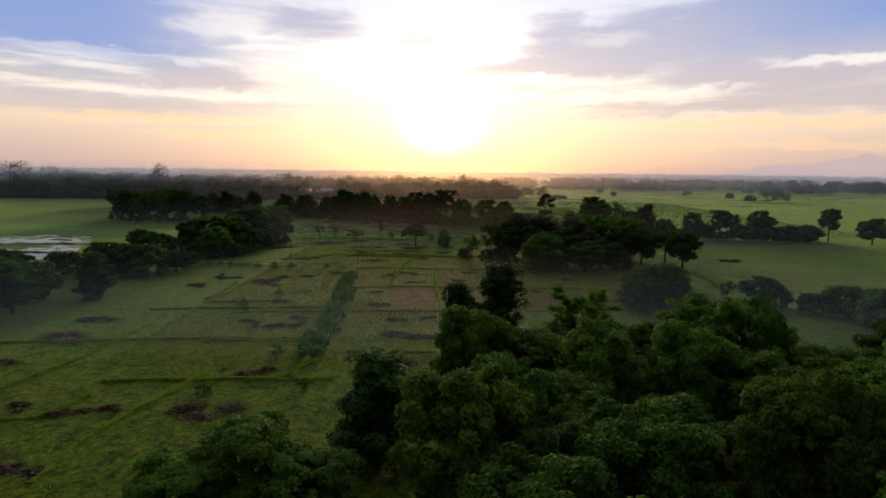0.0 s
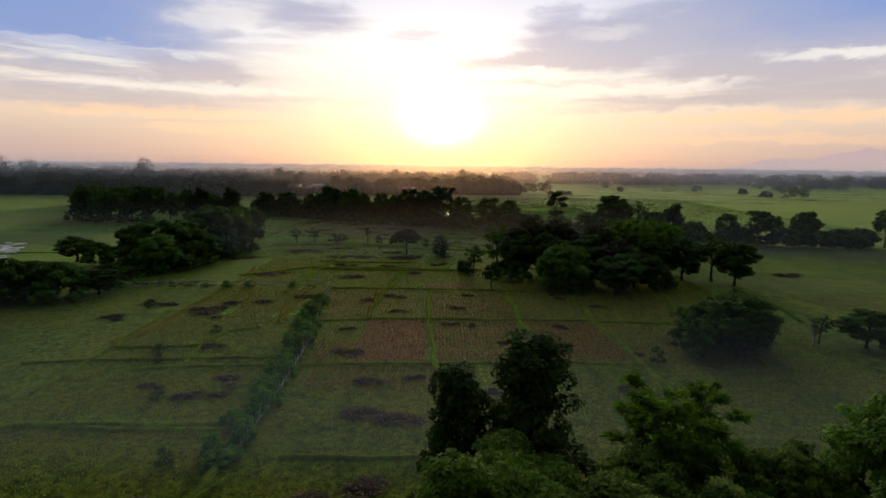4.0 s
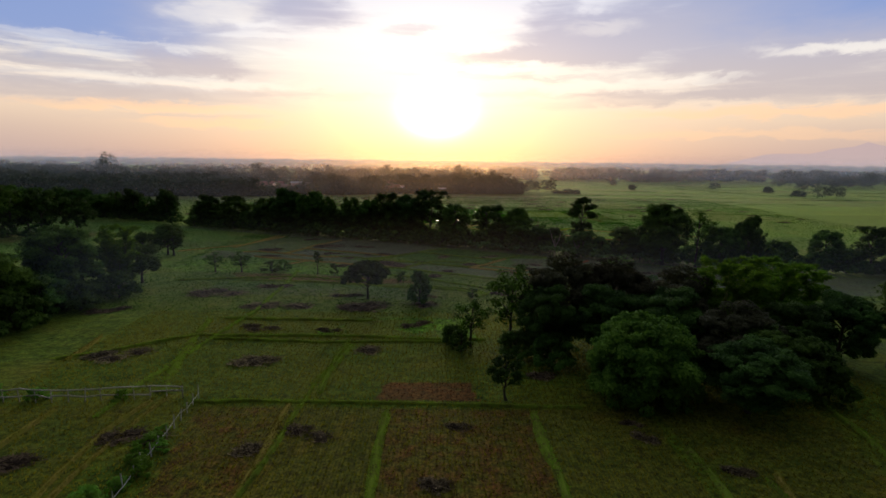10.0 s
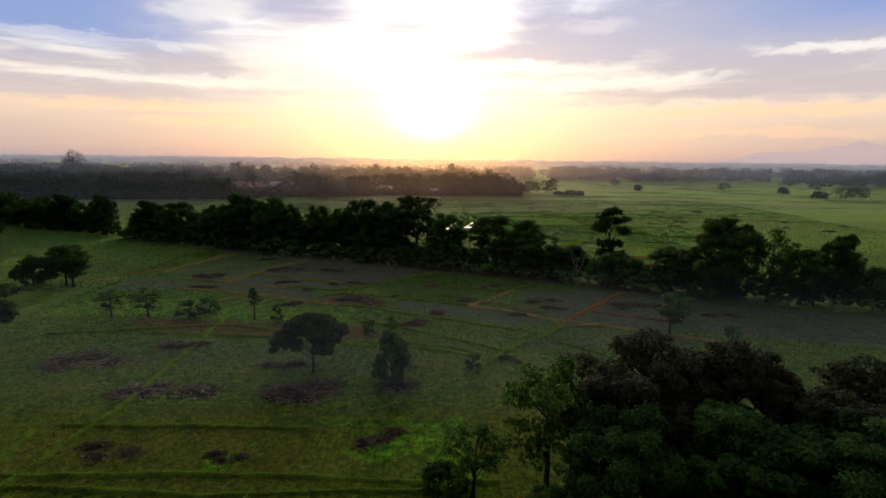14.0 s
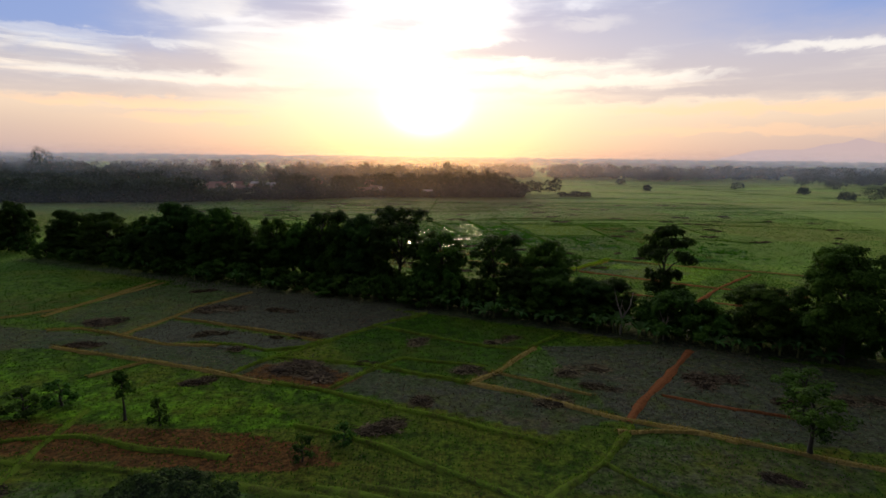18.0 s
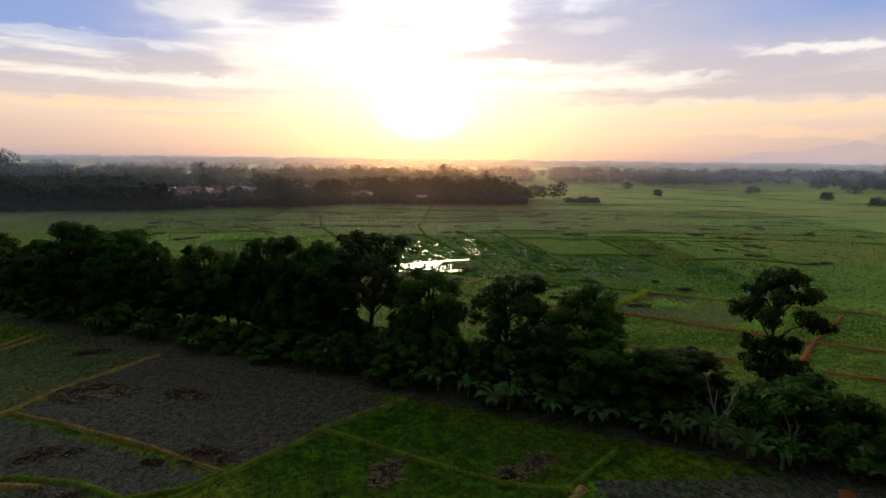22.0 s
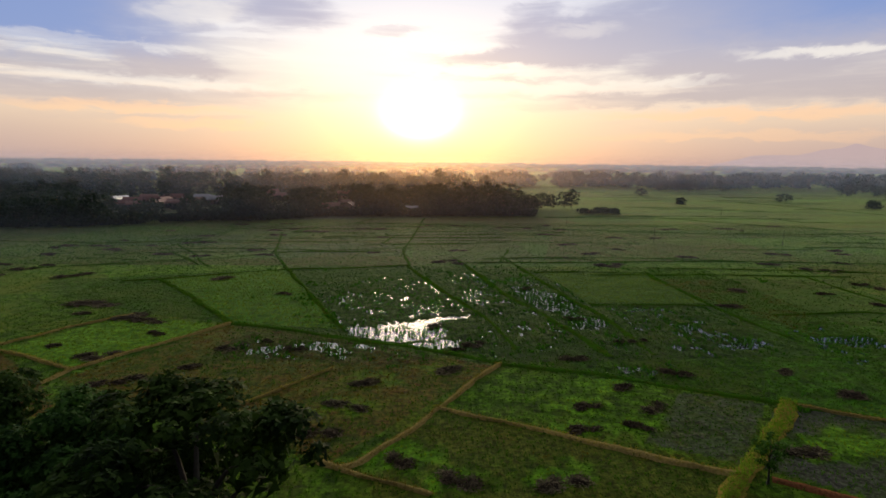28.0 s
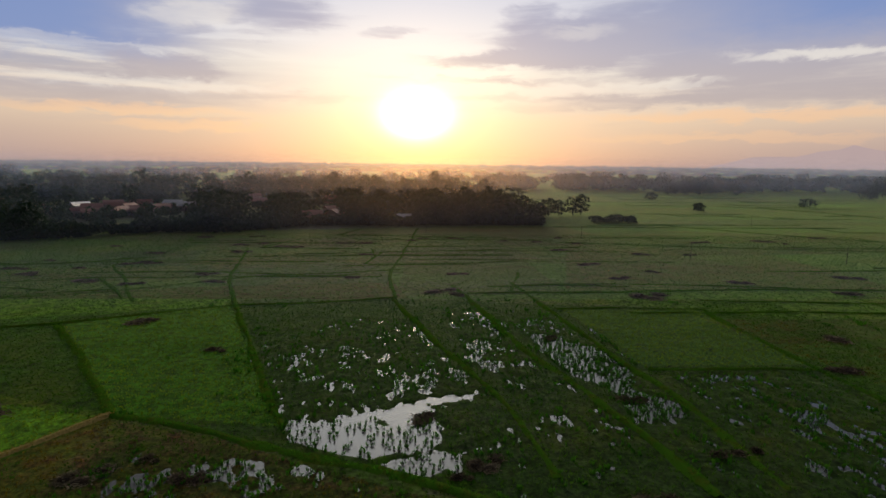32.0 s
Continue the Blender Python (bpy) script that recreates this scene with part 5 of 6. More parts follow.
# grove under the start of the flight
plant("column", 1.4, 59.5, 12.7, 7)
plant("column", -3.4, 60, 10.5, 5)
plant("column", -10.2, 40.8, 9.1, 6.8)
plant("grove3", -18, 34, 7.2, 7.5)
plant("grove2", -13, 31, 6.6, 6)
plant("grove3", -21.5, 31.5, 5.6, 6)
plant("bamboo", 10.5, 58, 11.5, 9)
plant("bamboo", 42, 38, 11, 5)
grove_rng = random.Random(21)
for j in range(7):
    for i in range(12):
        x = -5 + i * 6.8 + grove_rng.uniform(-1.8, 1.8) + (3.4 if j % 2 else 0)
        y = 17 + j * 6.4 + grove_rng.uniform(-1.8, 1.8)
        if y > 59 - 0.1 * x or x < -7 + 0.06 * y:
            continue
        plant(grove_rng.choice(["grove1", "grove1", "grove2", "grove2", "grove3", "broad3"]), x, y, grove_rng.uniform(7.8, 12.8) - (1.0 if y < 27 else 0), grove_rng.uniform(5.6, 8.4))

# dead forked tree at the tree line
def make_dead_tree(x, y, tall, seed):
    rng = np.random.default_rng(seed)
    root = thing("dead_tree", "bare pale forked dead tree among dark bushes", "tree")
    wood = [tube([(0, 0, -0.2), (0.1, 0, tall * 0.2), (0.15, 0.1, tall * 0.35)], [0.16, 0.13, 0.11])]
    for a, l in ((0.2, 0.6), (2.9, 0.72), (1.4, 0.4), (4.4, 0.35)):
        b = np.array([0.15, 0.1, tall * 0.33])
        e = b + np.array([np.cos(a) * tall * 0.22, np.sin(a) * tall * 0.15, tall * l])
        m = b * 0.5 + e * 0.5 + rng.normal(0, 0.12, 3)
        wood.append(tube([b, m, e], [0.09, 0.06, 0.025], 6))
        wood.append(tube([m, m + np.array([np.cos(a + 1) * 0.8, np.sin(a + 1) * 0.8, 0.9])], [0.045, 0.015], 5))
    part("trunk", mesh_np("trunk", *join(wood), BARK_PALE, True), root)
    root.matrix_basis = place(x, y)


make_dead_tree(28.5, 214, 6.5, 3)
make_dead_tree(33.5, 211.5, 4.2, 4)
make_dead_tree(46.5, 97, 3.6, 6)

# ---- bamboo fence with creepers ----
def fence(heights, thick, *pts):
    """Posts, each a part, with long rails between them."""
    rng = np.random.default_rng(31)
    root = thing("bamboo_fence", "weathered bamboo pole fence along the edge of a field", "fence")
    pts = np.array(pts, float)
    seg = np.hypot(*np.diff(pts, axis=0).T)
    s = np.r_[0, np.cumsum(seg)]
    t = np.arange(0, s[-1], 1.55)
    px, py = np.interp(t, s, pts[:, 0]), np.interp(t, s, pts[:, 1])
    for x, y in zip(px, py):
        h = rng.uniform(1.0, 1.5)
        dx, dy = rng.normal(0, 0.07, 2)
        part("post", mesh_np("post", *tube([(x, y, -0.15), (x + dx / 2, y + dy / 2, h / 2), (x + dx, y + dy, h)], [0.055, 0.05, 0.045], 6), FENCE_WOOD, True), root)
    for z in heights:
        for a in range(0, len(t) - 1, 3):
            line = [(px[k] + 0.06, py[k] + 0.06, z + rng.normal(0, 0.11)) for k in range(a, min(a + 4, len(t)))]
            part("rail", mesh_np("rail", *tube(line, np.full(len(line), thick), 6), FENCE_WOOD, True), root)


fence((0.6, 1.25), 0.065, (-72, 124.7), (-51.7, 127.2), (-39, 127.5), (-25.8, 128.9))
fence((0.6,), 0.028, (-25.7, 128.7), (-24.1, 110), (-22.8, 104), (-21.6, 91), (-21.0, 79), (-21, 66))
for i in range(58):
    y = 66 + i * 0.98
    x = np.interp(y, [66, 91, 110, 128], [-22.4, -22.8, -25.2, -26.5])
    if not 87.4 < y < 89.4:
        plant("creeper", x + tree_rng.uniform(-1.1, 1.5), y, tree_rng.uniform(0.8, 2.0) * (0.6 if y > 112 else 1), tree_rng.uniform(1.4, 2.8) * (0.6 if y > 112 else 1))
for i in (1, 3, 7, 12, 14, 18):
    plant("creeper", -71 + i * 2.1 + tree_rng.uniform(-0.6, 0.6), np.interp(-71 + i * 2.1, [-72, -51.7, -39, -25.8], [124.7, 127.2, 127.5, 128.2]) + tree_rng.uniform(0.2, 0.7), tree_rng.uniform(0.8, 1.6), tree_rng.uniform(1.0, 2.2))
for i in range(9):
    plant("creeper", -71 + i * 3.1 + tree_rng.uniform(-0.6, 0.6), 128.6 + tree_rng.uniform(-0.2, 1.5), tree_rng.uniform(0.5, 1.2), tree_rng.uniform(1.4, 2.6))
for x, y in [(-38, 88), (-36, 100), (-52, 112), (-40, 92), (-30, 54), (-33, 78), (-26, 66), (-20, 56)]:
    plant("sapling", x, y, tree_rng.uniform(0.9, 1.8), tree_rng.uniform(1.2, 2))

# ---- heaps of rotting straw ----
def make_heap(seed):
    rng = np.random.default_rng(seed)
    root = thing("straw_heap", "low dark heap of rotting threshed straw", "straw heap", "straw heaps in the fields")
    mounds, straws = [], []
    n = 12
    a = np.linspace(0, 2 * np.pi, n, endpoint=False)
    bend = rng.uniform(-0.8, 0.8)
    for k in range(rng.integers(3, 7)):
        t = rng.uniform(-0.85, 0.85)
        cx, cy = t, bend * (t * t - 0.35) + rng.normal(0, 0.22)
        size = rng.uniform(0.2, 0.5)
        edge = size * (1 + 0.2 * np.sin(2 * a + rng.uniform(0, 6)) + rng.normal(0, 0.14, n))
        v = [(cx, cy, rng.uniform(0.14, 0.30))]
        for q, h in ((0.55, 0.16), (1.0, -0.06)):
            v += [(cx + np.cos(b) * e * q, cy + np.sin(b) * e * q * 0.8, h + rng.normal(0, 0.04)) for b, e in zip(a, edge)]
        j = np.arange(n)
        i = (j + 1) % n
        f = np.concatenate([np.stack([j * 0, 1 + j, 1 + i], 1), np.stack([1 + j, 1 + n + j, 1 + n + i], 1), np.stack([1 + j, 1 + n + i, 1 + i], 1)])
        mounds.append((v, f))
        m = int(520 * size)
        b, r = rng.uniform(0, 2 * np.pi, m), size * np.sqrt(rng.uniform(0.0, 1, m)) * 1.35
        base = np.stack([cx + np.cos(b) * r, cy + np.sin(b) * r * 0.8, 0.24 * (1 - r / size).clip(0, 1) + 0.03], 1)
        straws.append((base, base + np.stack([rng.normal(0, 0.16, m), rng.normal(0, 0.12, m), rng.uniform(0.0, 0.14, m)], 1)))
    for v, f in mounds:
        part("mound", mesh_np("mound", v, f, BURNT, True), root)
    base, tip = (np.concatenate(q) for q in zip(*straws))
    tagged(part("loose_straw", mesh_np("loose_straw", *blades(rng, base, tip, 0.05), STRAW_GREY), root), kind="stuff")
    return root


HEAPS = [make_heap(s) for s in range(40, 50)]
heap_rng = random.Random(8)
heap_used = set()


def heap(x, y, r):
    i = heap_rng.randrange(len(HEAPS))
    m = Matrix.LocRotScale((x, y, 0), Euler((0, 0, heap_rng.uniform(-0.5, 0.5))), (1.25 * r, 1.25 * r * heap_rng.uniform(0.8, 1.3), 1.15))
    if i in heap_used:
        copy_thing(HEAPS[i], Matrix.Identity(4)).matrix_basis = m
    else:
        HEAPS[i].matrix_basis = m
        heap_used.add(i)


heap(-38, 39, 1.6)
heap(-27, 41, 0.9)
heap(-41, 49, 1.3)
heap(-37, 50, 1.1)
heap(-28, 50, 2.1)
heap(-46, 50, 1.4)
heap(-27, 60, 1.7)
heap(-12, 62, 2.4)
heap(-58, 62, 1.7)
heap(-57, 72, 2.8)
heap(-8, 74, 1.9)
heap(-11, 75, 2.0)
heap(-29, 79, 1.8)
heap(-58, 81, 2.5)
heap(-35, 81, 1.0)
heap(2, 81, 1.0)
heap(16, 81, 1.3)
heap(-27, 83, 1.7)
heap(-12, 83, 1.3)
heap(-7, 84, 0.9)
heap(21, 92, 1.1)
heap(-16, 92, 1.6)
heap(-34, 94, 1.2)
heap(4, 96, 1.1)
heap(29, 97, 2.0)
heap(-18, 102, 0.9)
heap(14, 104, 1.0)
heap(0, 104, 0.8)
heap(-3, 105, 1.0)
heap(-55, 106, 1.9)
heap(-40, 109, 2.4)
heap(-11, 112, 1.4)
heap(-41, 112, 2.5)
heap(-1, 114, 1.2)
heap(-52, 115, 2.3)
heap(-40, 115, 2.2)
heap(-35, 116, 2.4)
heap(23, 116, 1.1)
heap(-18, 119, 1.6)
heap(-28, 121, 2.2)
heap(17, 121, 0.9)
heap(-13, 122, 1.6)
heap(1, 123, 1.1)
heap(17, 124, 0.9)
heap(11, 135, 1.4)
heap(-25, 139, 3.3)
heap(-41, 141, 2.2)
heap(-10, 142, 2.2)
heap(74, 146, 2.0)
heap(-17, 151, 1.1)
heap(-27, 152, 1.8)
heap(-5, 154, 1.7)
heap(-54, 160, 2.2)
# shade under the two lone trees, put in as dark heaps
heap(-4, 164, 2.6)
heap(-12, 164, 3.6)
heap(-28, 164, 3.6)
heap(-3, 171, 1.4)
heap(-18, 171, 1.9)
heap(-41, 172, 3.6)
heap(10, 173, 1.5)
heap(26, 174, 1.2)
heap(18, 174, 1.1)
heap(-32, 177, 2.3)
heap(29, 179, 1.1)
heap(-2, 188, 2.1)
heap(38, 192, 1.5)
heap(1, 192, 1.8)
heap(15, 193, 1.9)
heap(46, 193, 2.0)
heap(20, 196, 1.6)
heap(33, 197, 3.0)
heap(-23, 198, 1.7)
heap(6, 200, 2.1)
heap(-14, 200, 3.6)
heap(-11, 200, 3.2)
heap(19, 201, 2.2)
heap(-6, 203, 0.9)
heap(-23, 207, 1.7)
heap(-43, 209, 1.8)
heap(-1, 210, 2.0)
heap(11, 211, 2.1)
heap(-19, 212, 0.8)
heap(-15, 213, 1.7)
heap(-29, 213, 2.2)
heap(-45, 219, 2.5)
heap(-22, 225, 1.9)
heap(-32, 226, 3.1)
heap(-39, 237, 1.6)
heap(17, 256, 1.5)
heap(9, 256, 1.4)
heap(4, 259, 1.1)
heap(41, 260, 1.8)
heap(21, 264, 1.6)
heap(27, 265, 1.1)
heap(23, 269, 1.4)
heap(-2, 270, 1.7)
heap(54, 271, 2.3)
heap(28, 274, 1.6)
heap(-30, 276, 1.4)
heap(0, 276, 1.6)
heap(50, 278, 1.6)
heap(37, 278, 1.5)
heap(8, 279, 2.3)
heap(-36, 285, 1.7)
heap(11, 287, 0.8)
heap(-11, 287, 1.2)
heap(-20, 288, 1.3)
heap(-44, 288, 1.4)
heap(13, 289, 1.1)
heap(-16, 290, 0.8)
heap(38, 290, 0.8)
heap(35, 290, 1.1)
heap(7, 297, 1.6)
heap(-37, 300, 2.5)
heap(31, 301, 1.2)
heap(-20, 318, 1.2)
heap(26, 322, 1.6)
heap(-38, 331, 2.5)
heap(-26.5, 277.5, 1.4)
heap(-23, 275.5, 1.2)
heap(-22, 281, 1.2)
heap(-32.7, 293.4, 1.2)
heap(-51, 310, 3.6)
heap(-4, 264.4, 1.5)
heap(26, 283, 1.4)
heap(30, 269, 1.2)


far_rng = random.Random(9)
for i in range(95):
    x, y = far_rng.uniform(-110, 160), far_rng.uniform(296, 436)
    if not (-10 < x < 62 and y < 345):
        heap(x, y, far_rng.uniform(1.2, 2.6))
# ---- stubble and grass ----
def tufts(name, label, x, y, tall, width, per, mat, seed, spread=0.05, lean=0.07, low=-9):
    """Small tufts of blades at points of the ground, as one object."""
    rng = np.random.default_rng(seed)
    x, y = np.repeat(x, per), np.repeat(y, per)
    n = len(x)
    z = np.maximum(ground_z(x, y), low)
    base = np.c_[x + rng.normal(0, spread, n), y + rng.normal(0, spread, n), z - 0.03]
    tip = base + np.c_[rng.normal(0, lean, (n, 2)), tall * rng.uniform(0.6, 1.35, n)]
    tagged(new(name, mesh_np(name, *blades(rng, base, tip, width), mat)), label, "grass", kind="stuff")


def scatter(seed, x0, x1, dx, y0, y1, dy, jx, jy):
    rng = np.random.default_rng(seed)
    x, y = np.meshgrid(np.arange(x0, x1, dx), np.arange(y0, y1, dy))
    x, y = x.ravel(), y.ravel()
    return x + rng.normal(0, jx, len(x)), y + rng.normal(0, jy, len(x)), rng


x, y, rng = scatter(50, -46, 48, 0.50, 62, 160, 0.34, 0.09, 0.10)
s = ground_attr("straw", x, y)
keep = (rng.random(len(x)) < 0.85) & (s > 0.3) & (ground_attr("rust", x, y) < 0.6)
tufts("rice_stubble", "rows of short yellowish rice stubble", x[keep], y[keep], 0.24, 0.1, 2, STUBBLE, 51)
keep = (rng.random(len(x)) < 0.5) & (s <= 0.3) & (ground_attr("rust", x, y) < 0.4)
tufts("paddy_grass", "short green regrowth on harvested paddies", x[keep] + 0.2, y[keep], 0.2, 0.1, 3, GRASS_WET, 52, 0.14)
keep = rng.random(len(x)) < np.where(ground_attr("rust", x, y) > 0.6, 0.6, 0.9 * (ground_attr("rust", x, y) - 0.1) * (ground_attr("rust", x, y) > 0.4))
tufts("dry_stubble", "reddish dry cut stubble", x[keep], y[keep], 0.16, 0.1, 2, RUST_STUBBLE, 53)
x, y, rng = scatter(54, -62, 60, 0.6, 160, 246, 0.62, 0.12, 0.12)
mud_here = ground_attr("mud", x, y)
keep = (rng.random(len(x)) < 0.75) & (mud_here < 0.5)
tufts("paddy_grass", "short green regrowth on harvested paddies", x[keep], y[keep], 0.2, 0.11, 3, GRASS_WET, 55, 0.16)
keep = (rng.random(len(x)) < 0.6) & (mud_here >= 0.5)
tufts("rice_stubble", "greyish stubble rows on bare muddy ground", x[keep], y[keep], 0.16, 0.12, 2, STRAW_GREY, 56)
x, y, rng = scatter(57, -60, 74, 0.46, 240, 345, 0.5, 0.22, 0.25)
wet = ground_z(x, y) < -0.1
dry = ground_attr("rust", x, y) + 0.5 * ground_attr("straw", x, y) + 0.9 * (vnoise(x, y, 4.0, 34) - 0.5) + 0.5 * (vnoise(x, y, 1.2, 35) - 0.5) > 0.70
fresh = ~dry & (ground_attr("lush", x, y) > 0.7)
keep = (rng.random(len(x)) < 0.85) & ~wet
for kept, label, mat in ((keep & ~dry & ~fresh, "short green rice regrowth on damp paddies", GRASS_WET), (keep & dry, "brownish stubble between green regrowth", STUBBLE),
                         (keep & fresh, "fresh yellowish green grass over a paddy", GRASS)):
    tufts("paddy_grass", label, x[kept], y[kept], 0.22, 0.12, 2, mat, 58, 0.12)
x, y, rng = scatter(65, -30, 92, 0.50, 266, 345, 0.54, 0.16, 0.2)
wet = ground_z(x, y) < -0.062
open_water = np.minimum(np.hypot((x - 10.5) * 0.75, (y - 303.2) * 1.3), np.hypot(x - 4.6, y - 298) * 0.9) < 1.3 + 1.2 * vnoise(x, y, 1.0, 33)
along = np.clip((x - 1.5) / 11.5, 0, 1)
open_water |= np.hypot(x - 1.5 - 11.5 * along, y - 298 - 5 * along) < 0.7 + 1.3 * vnoise(x, y, 1.2, 38)
main_pool = (x > -7) & (x < 14) & (y > 288) & (y < 304)
thick = vnoise(x, y, 3.2, 31) * 0.6 + vnoise(x, y, 0.9, 32) * 0.5
keep = wet & ~open_water & (rng.random(len(x)) < np.clip(2.0 * thick - 0.1, 0.15, 0.95) * np.where(main_pool, 0.55, 1.0))
tufts("wet_rice_tufts", "thin dark rice tufts standing in shallow flood water", x[keep], y[keep], 0.42, 0.10, 8, GRASS_WET, 66, 0.07, 0.09, -0.115)
x, y, rng = scatter(59, -60, -8, 0.7, 30, 90, 0.7, 0.2, 0.2)
keep = rng.random(len(x)) < 0.6
pale = vnoise(x, y, 3.0, 36) * 0.6 + vnoise(x, y, 0.9, 37) * 0.4 > 0.42
tufts("paddy_grass", "short green regrowth on harvested paddies", x[keep & ~pale], y[keep & ~pale], 0.15, 0.09, 3, GRASS_WET, 60, 0.15)
tufts("paddy_grass", "yellowish green grass on harvested paddies", x[keep & pale], y[keep & pale], 0.15, 0.09, 3, GRASS, 69, 0.15)

x, y, rng = scatter(61, -110, 170, 0.85, 345, 440, 0.85, 0.3, 0.3)
keep = rng.random(len(x)) < 0.8
tufts("paddy_grass", "short green grass over far paddies", x[keep], y[keep], 0.22, 0.17, 2, GRASS_WET, 62, 0.25)
x, y, rng = scatter(63, 60, 165, 0.8, 205, 345, 0.8, 0.3, 0.3)
keep = rng.random(len(x)) < 0.7
tufts("paddy_grass", "short green grass over far paddies", x[keep], y[keep], 0.22, 0.16, 2, GRASS_WET, 64, 0.25)

x, y, rng = scatter(67, -150, -60, 0.85, 205, 440, 0.85, 0.3, 0.3)
keep = rng.random(len(x)) < 0.75
tufts("paddy_grass", "short green grass over far paddies", x[keep], y[keep], 0.22, 0.16, 2, GRASS_WET, 68, 0.25)

# ---- far woods, houses and distance ----
def woods(name, label, trees, seed, leaf, clumps, per):
    """Far trees joined into one object: crowns of large leaf clumps on short trunks."""
    rng = np.random.default_rng(seed)
    bits = []
    for x, y, h, w in trees:
        k = max(4, int(clumps * rng.uniform(0.7, 1.3)))
        u = (np.arange(k) + rng.uniform(0.2, 0.8, k)) / k
        rad = w / 2 * np.sqrt(np.clip(1 - (1.5 * u - 0.62) ** 2, 0.05, 1)) * rng.uniform(0.35, 0.95, k)
        a = np.arange(k) * 2.4 + rng.uniform(0, 6.3)
        c = np.stack([x + rad * np.cos(a), y + rad * np.sin(a), h * (0.12 + 0.78 * u)], 1)
        d = rng.normal(size=(k, per, 3))
        d[:, :, 2] = np.abs(d[:, :, 2]) * 1.2 - 0.35
        d /= np.linalg.norm(d, axis=2, keepdims=True)
        at = c[:, None] + d * (w * rng.uniform(0.14, 0.26, (k, 1, 1))) * rng.uniform(0.75, 1.08, (k, per, 1)) * [1, 1, 0.7]
        bits.append(leaves(rng, at.reshape(-1, 3), d.reshape(-1, 3) + [0, 0, 0.5], leaf))
        tv, tf = tube([(x, y, -0.3), (x, y, h * 0.6)], [0.03 * h, 0.015 * h], 4)
        bits.append((tv, np.concatenate([tf[:, :3], tf[:, [0, 2, 3]]])))
    tagged(new(name, mesh_np(name, *join(bits), LEAF_FAR)), label, "woods", kind="stuff")


HOUSES = [(-147, 508, 10, 7, 20), (-128, 496, 9, 6, 70), (-137, 533, 11, 8, 10), (-122, 536, 10, 7, 0), (-117, 512, 8, 6, 40), (-39, 481, 10, 7, 15), (-99, 600, 9, 7, 30), (-47, 585, 9, 7, 0), (1, 476, 6, 4, 10), (-160, 520, 9, 6, 55),
          (-140, 517, 9, 7, 0), (-132, 511, 10, 7, 85), (-150, 531, 10, 7, 30), (-111, 526, 9, 7, 12), (-30, 488, 9, 7, 75), (-84, 560, 9, 7, 20), (-168, 506, 8, 6, 10),
          (-136, 487, 7, 5, 30), (-131, 497, 6, 5, 65), (-126, 505, 7, 5, 5), (-119, 519, 7, 5, 15), (-36, 513, 7, 5, 40), (-144, 492, 6, 5, 0), (-122, 499, 6, 4.5, 25)]
wood_rng = random.Random(77)
front = lambda x: float(np.interp(x, [-420, -200, -121, -107, -98, -83, -62, -51, -40, -25, 60], [395, 405, 417, 421, 434, 442, 441, 452, 462, 467, 468]))


def hides_house(x, y, h):
    """Whether a tree would stand on a house, or close off the lane that opens towards it."""
    for hx, hy, *_ in HOUSES:
        lane = abs((x - 8) * (hy - 240) / (y - 240) + 8 - hx) < 4.2 and y < hy
        if np.hypot(x - hx, y - hy) < 7 or (lane and h > 3.6 + (hy - y) * 0.03):
            return True
    return False


village = []
while len(village) < 1000:
    x = wood_rng.uniform(-420, 62)
    deep = wood_rng.random() ** 1.5
    y = front(x) + 3 + deep * 230
    h = wood_rng.uniform(5, 13) + 4 * deep
    if not hides_house(x, y, h):
        village.append((x, y, h, wood_rng.uniform(8, 13)))
village += [(x, 470 + 0.1 * x + wood_rng.uniform(0, 16), wood_rng.uniform(13, 17), 11) for x in range(8, 56, 6)]
village += [t for t in [(x, front(x) + 2, wood_rng.uniform(3, 6), 7) for x in range(-330, 56, 5)] if not hides_house(*t[:3])]
village += [(wood_rng.uniform(-520, 40), wood_rng.uniform(640, 770), wood_rng.uniform(9, 17), 14) for _ in range(260)]
village += [(x + wood_rng.uniform(-1, 1), front(x) + wood_rng.uniform(0, 5), wood_rng.uniform(2.6, 3.9), 5.5) for x in range(-330, 58, 3)]
village += [(hx + wood_rng.uniform(-9, 9), hy - wood_rng.uniform(6, 12), wood_rng.uniform(2, 3.4), 5) for hx, hy, *_ in HOUSES for _ in range(3)]
woods("village_woods", "dark woods with a village among the trees beyond the fields", village, 78, 1.05, 12, 34)
groves = [(72, 512, 9, 9), (78, 515, 8, 7), (86, 517, 9, 9), (91, 521, 11, 8), (66, 508, 6, 8), (95, 484, 3, 9), (88, 484, 2.5, 8), (102, 485, 2.5, 8), (166, 545, 5, 7), (256, 581, 6, 11), (369, 664, 8, 14), (345, 590, 7, 12), (273, 525, 5, 9), (280, 470, 9, 16), (296, 478, 8, 16), (262, 470, 5, 12), (180, 640, 6, 8)]
groves += [(257 + wood_rng.gauss(0, 16), 724 + wood_rng.gauss(0, 8), wood_rng.uniform(8, 14), 13) for _ in range(14)]
groves += [(310 + wood_rng.gauss(0, 14), 762 + wood_rng.gauss(0, 8), wood_rng.uniform(6, 11), 12) for _ in range(8)]
groves += [(500 + wood_rng.gauss(0, 60), 690 + wood_rng.gauss(0, 14), wood_rng.uniform(9, 17), 15) for _ in range(36)]
groves += [(430 + wood_rng.gauss(0, 16), 660 + wood_rng.gauss(0, 8), wood_rng.uniform(6, 11), 12) for _ in range(6)]
woods("field_groves", "scattered groves and single trees far off in open paddies", groves, 79, 0.75, 15, 60)
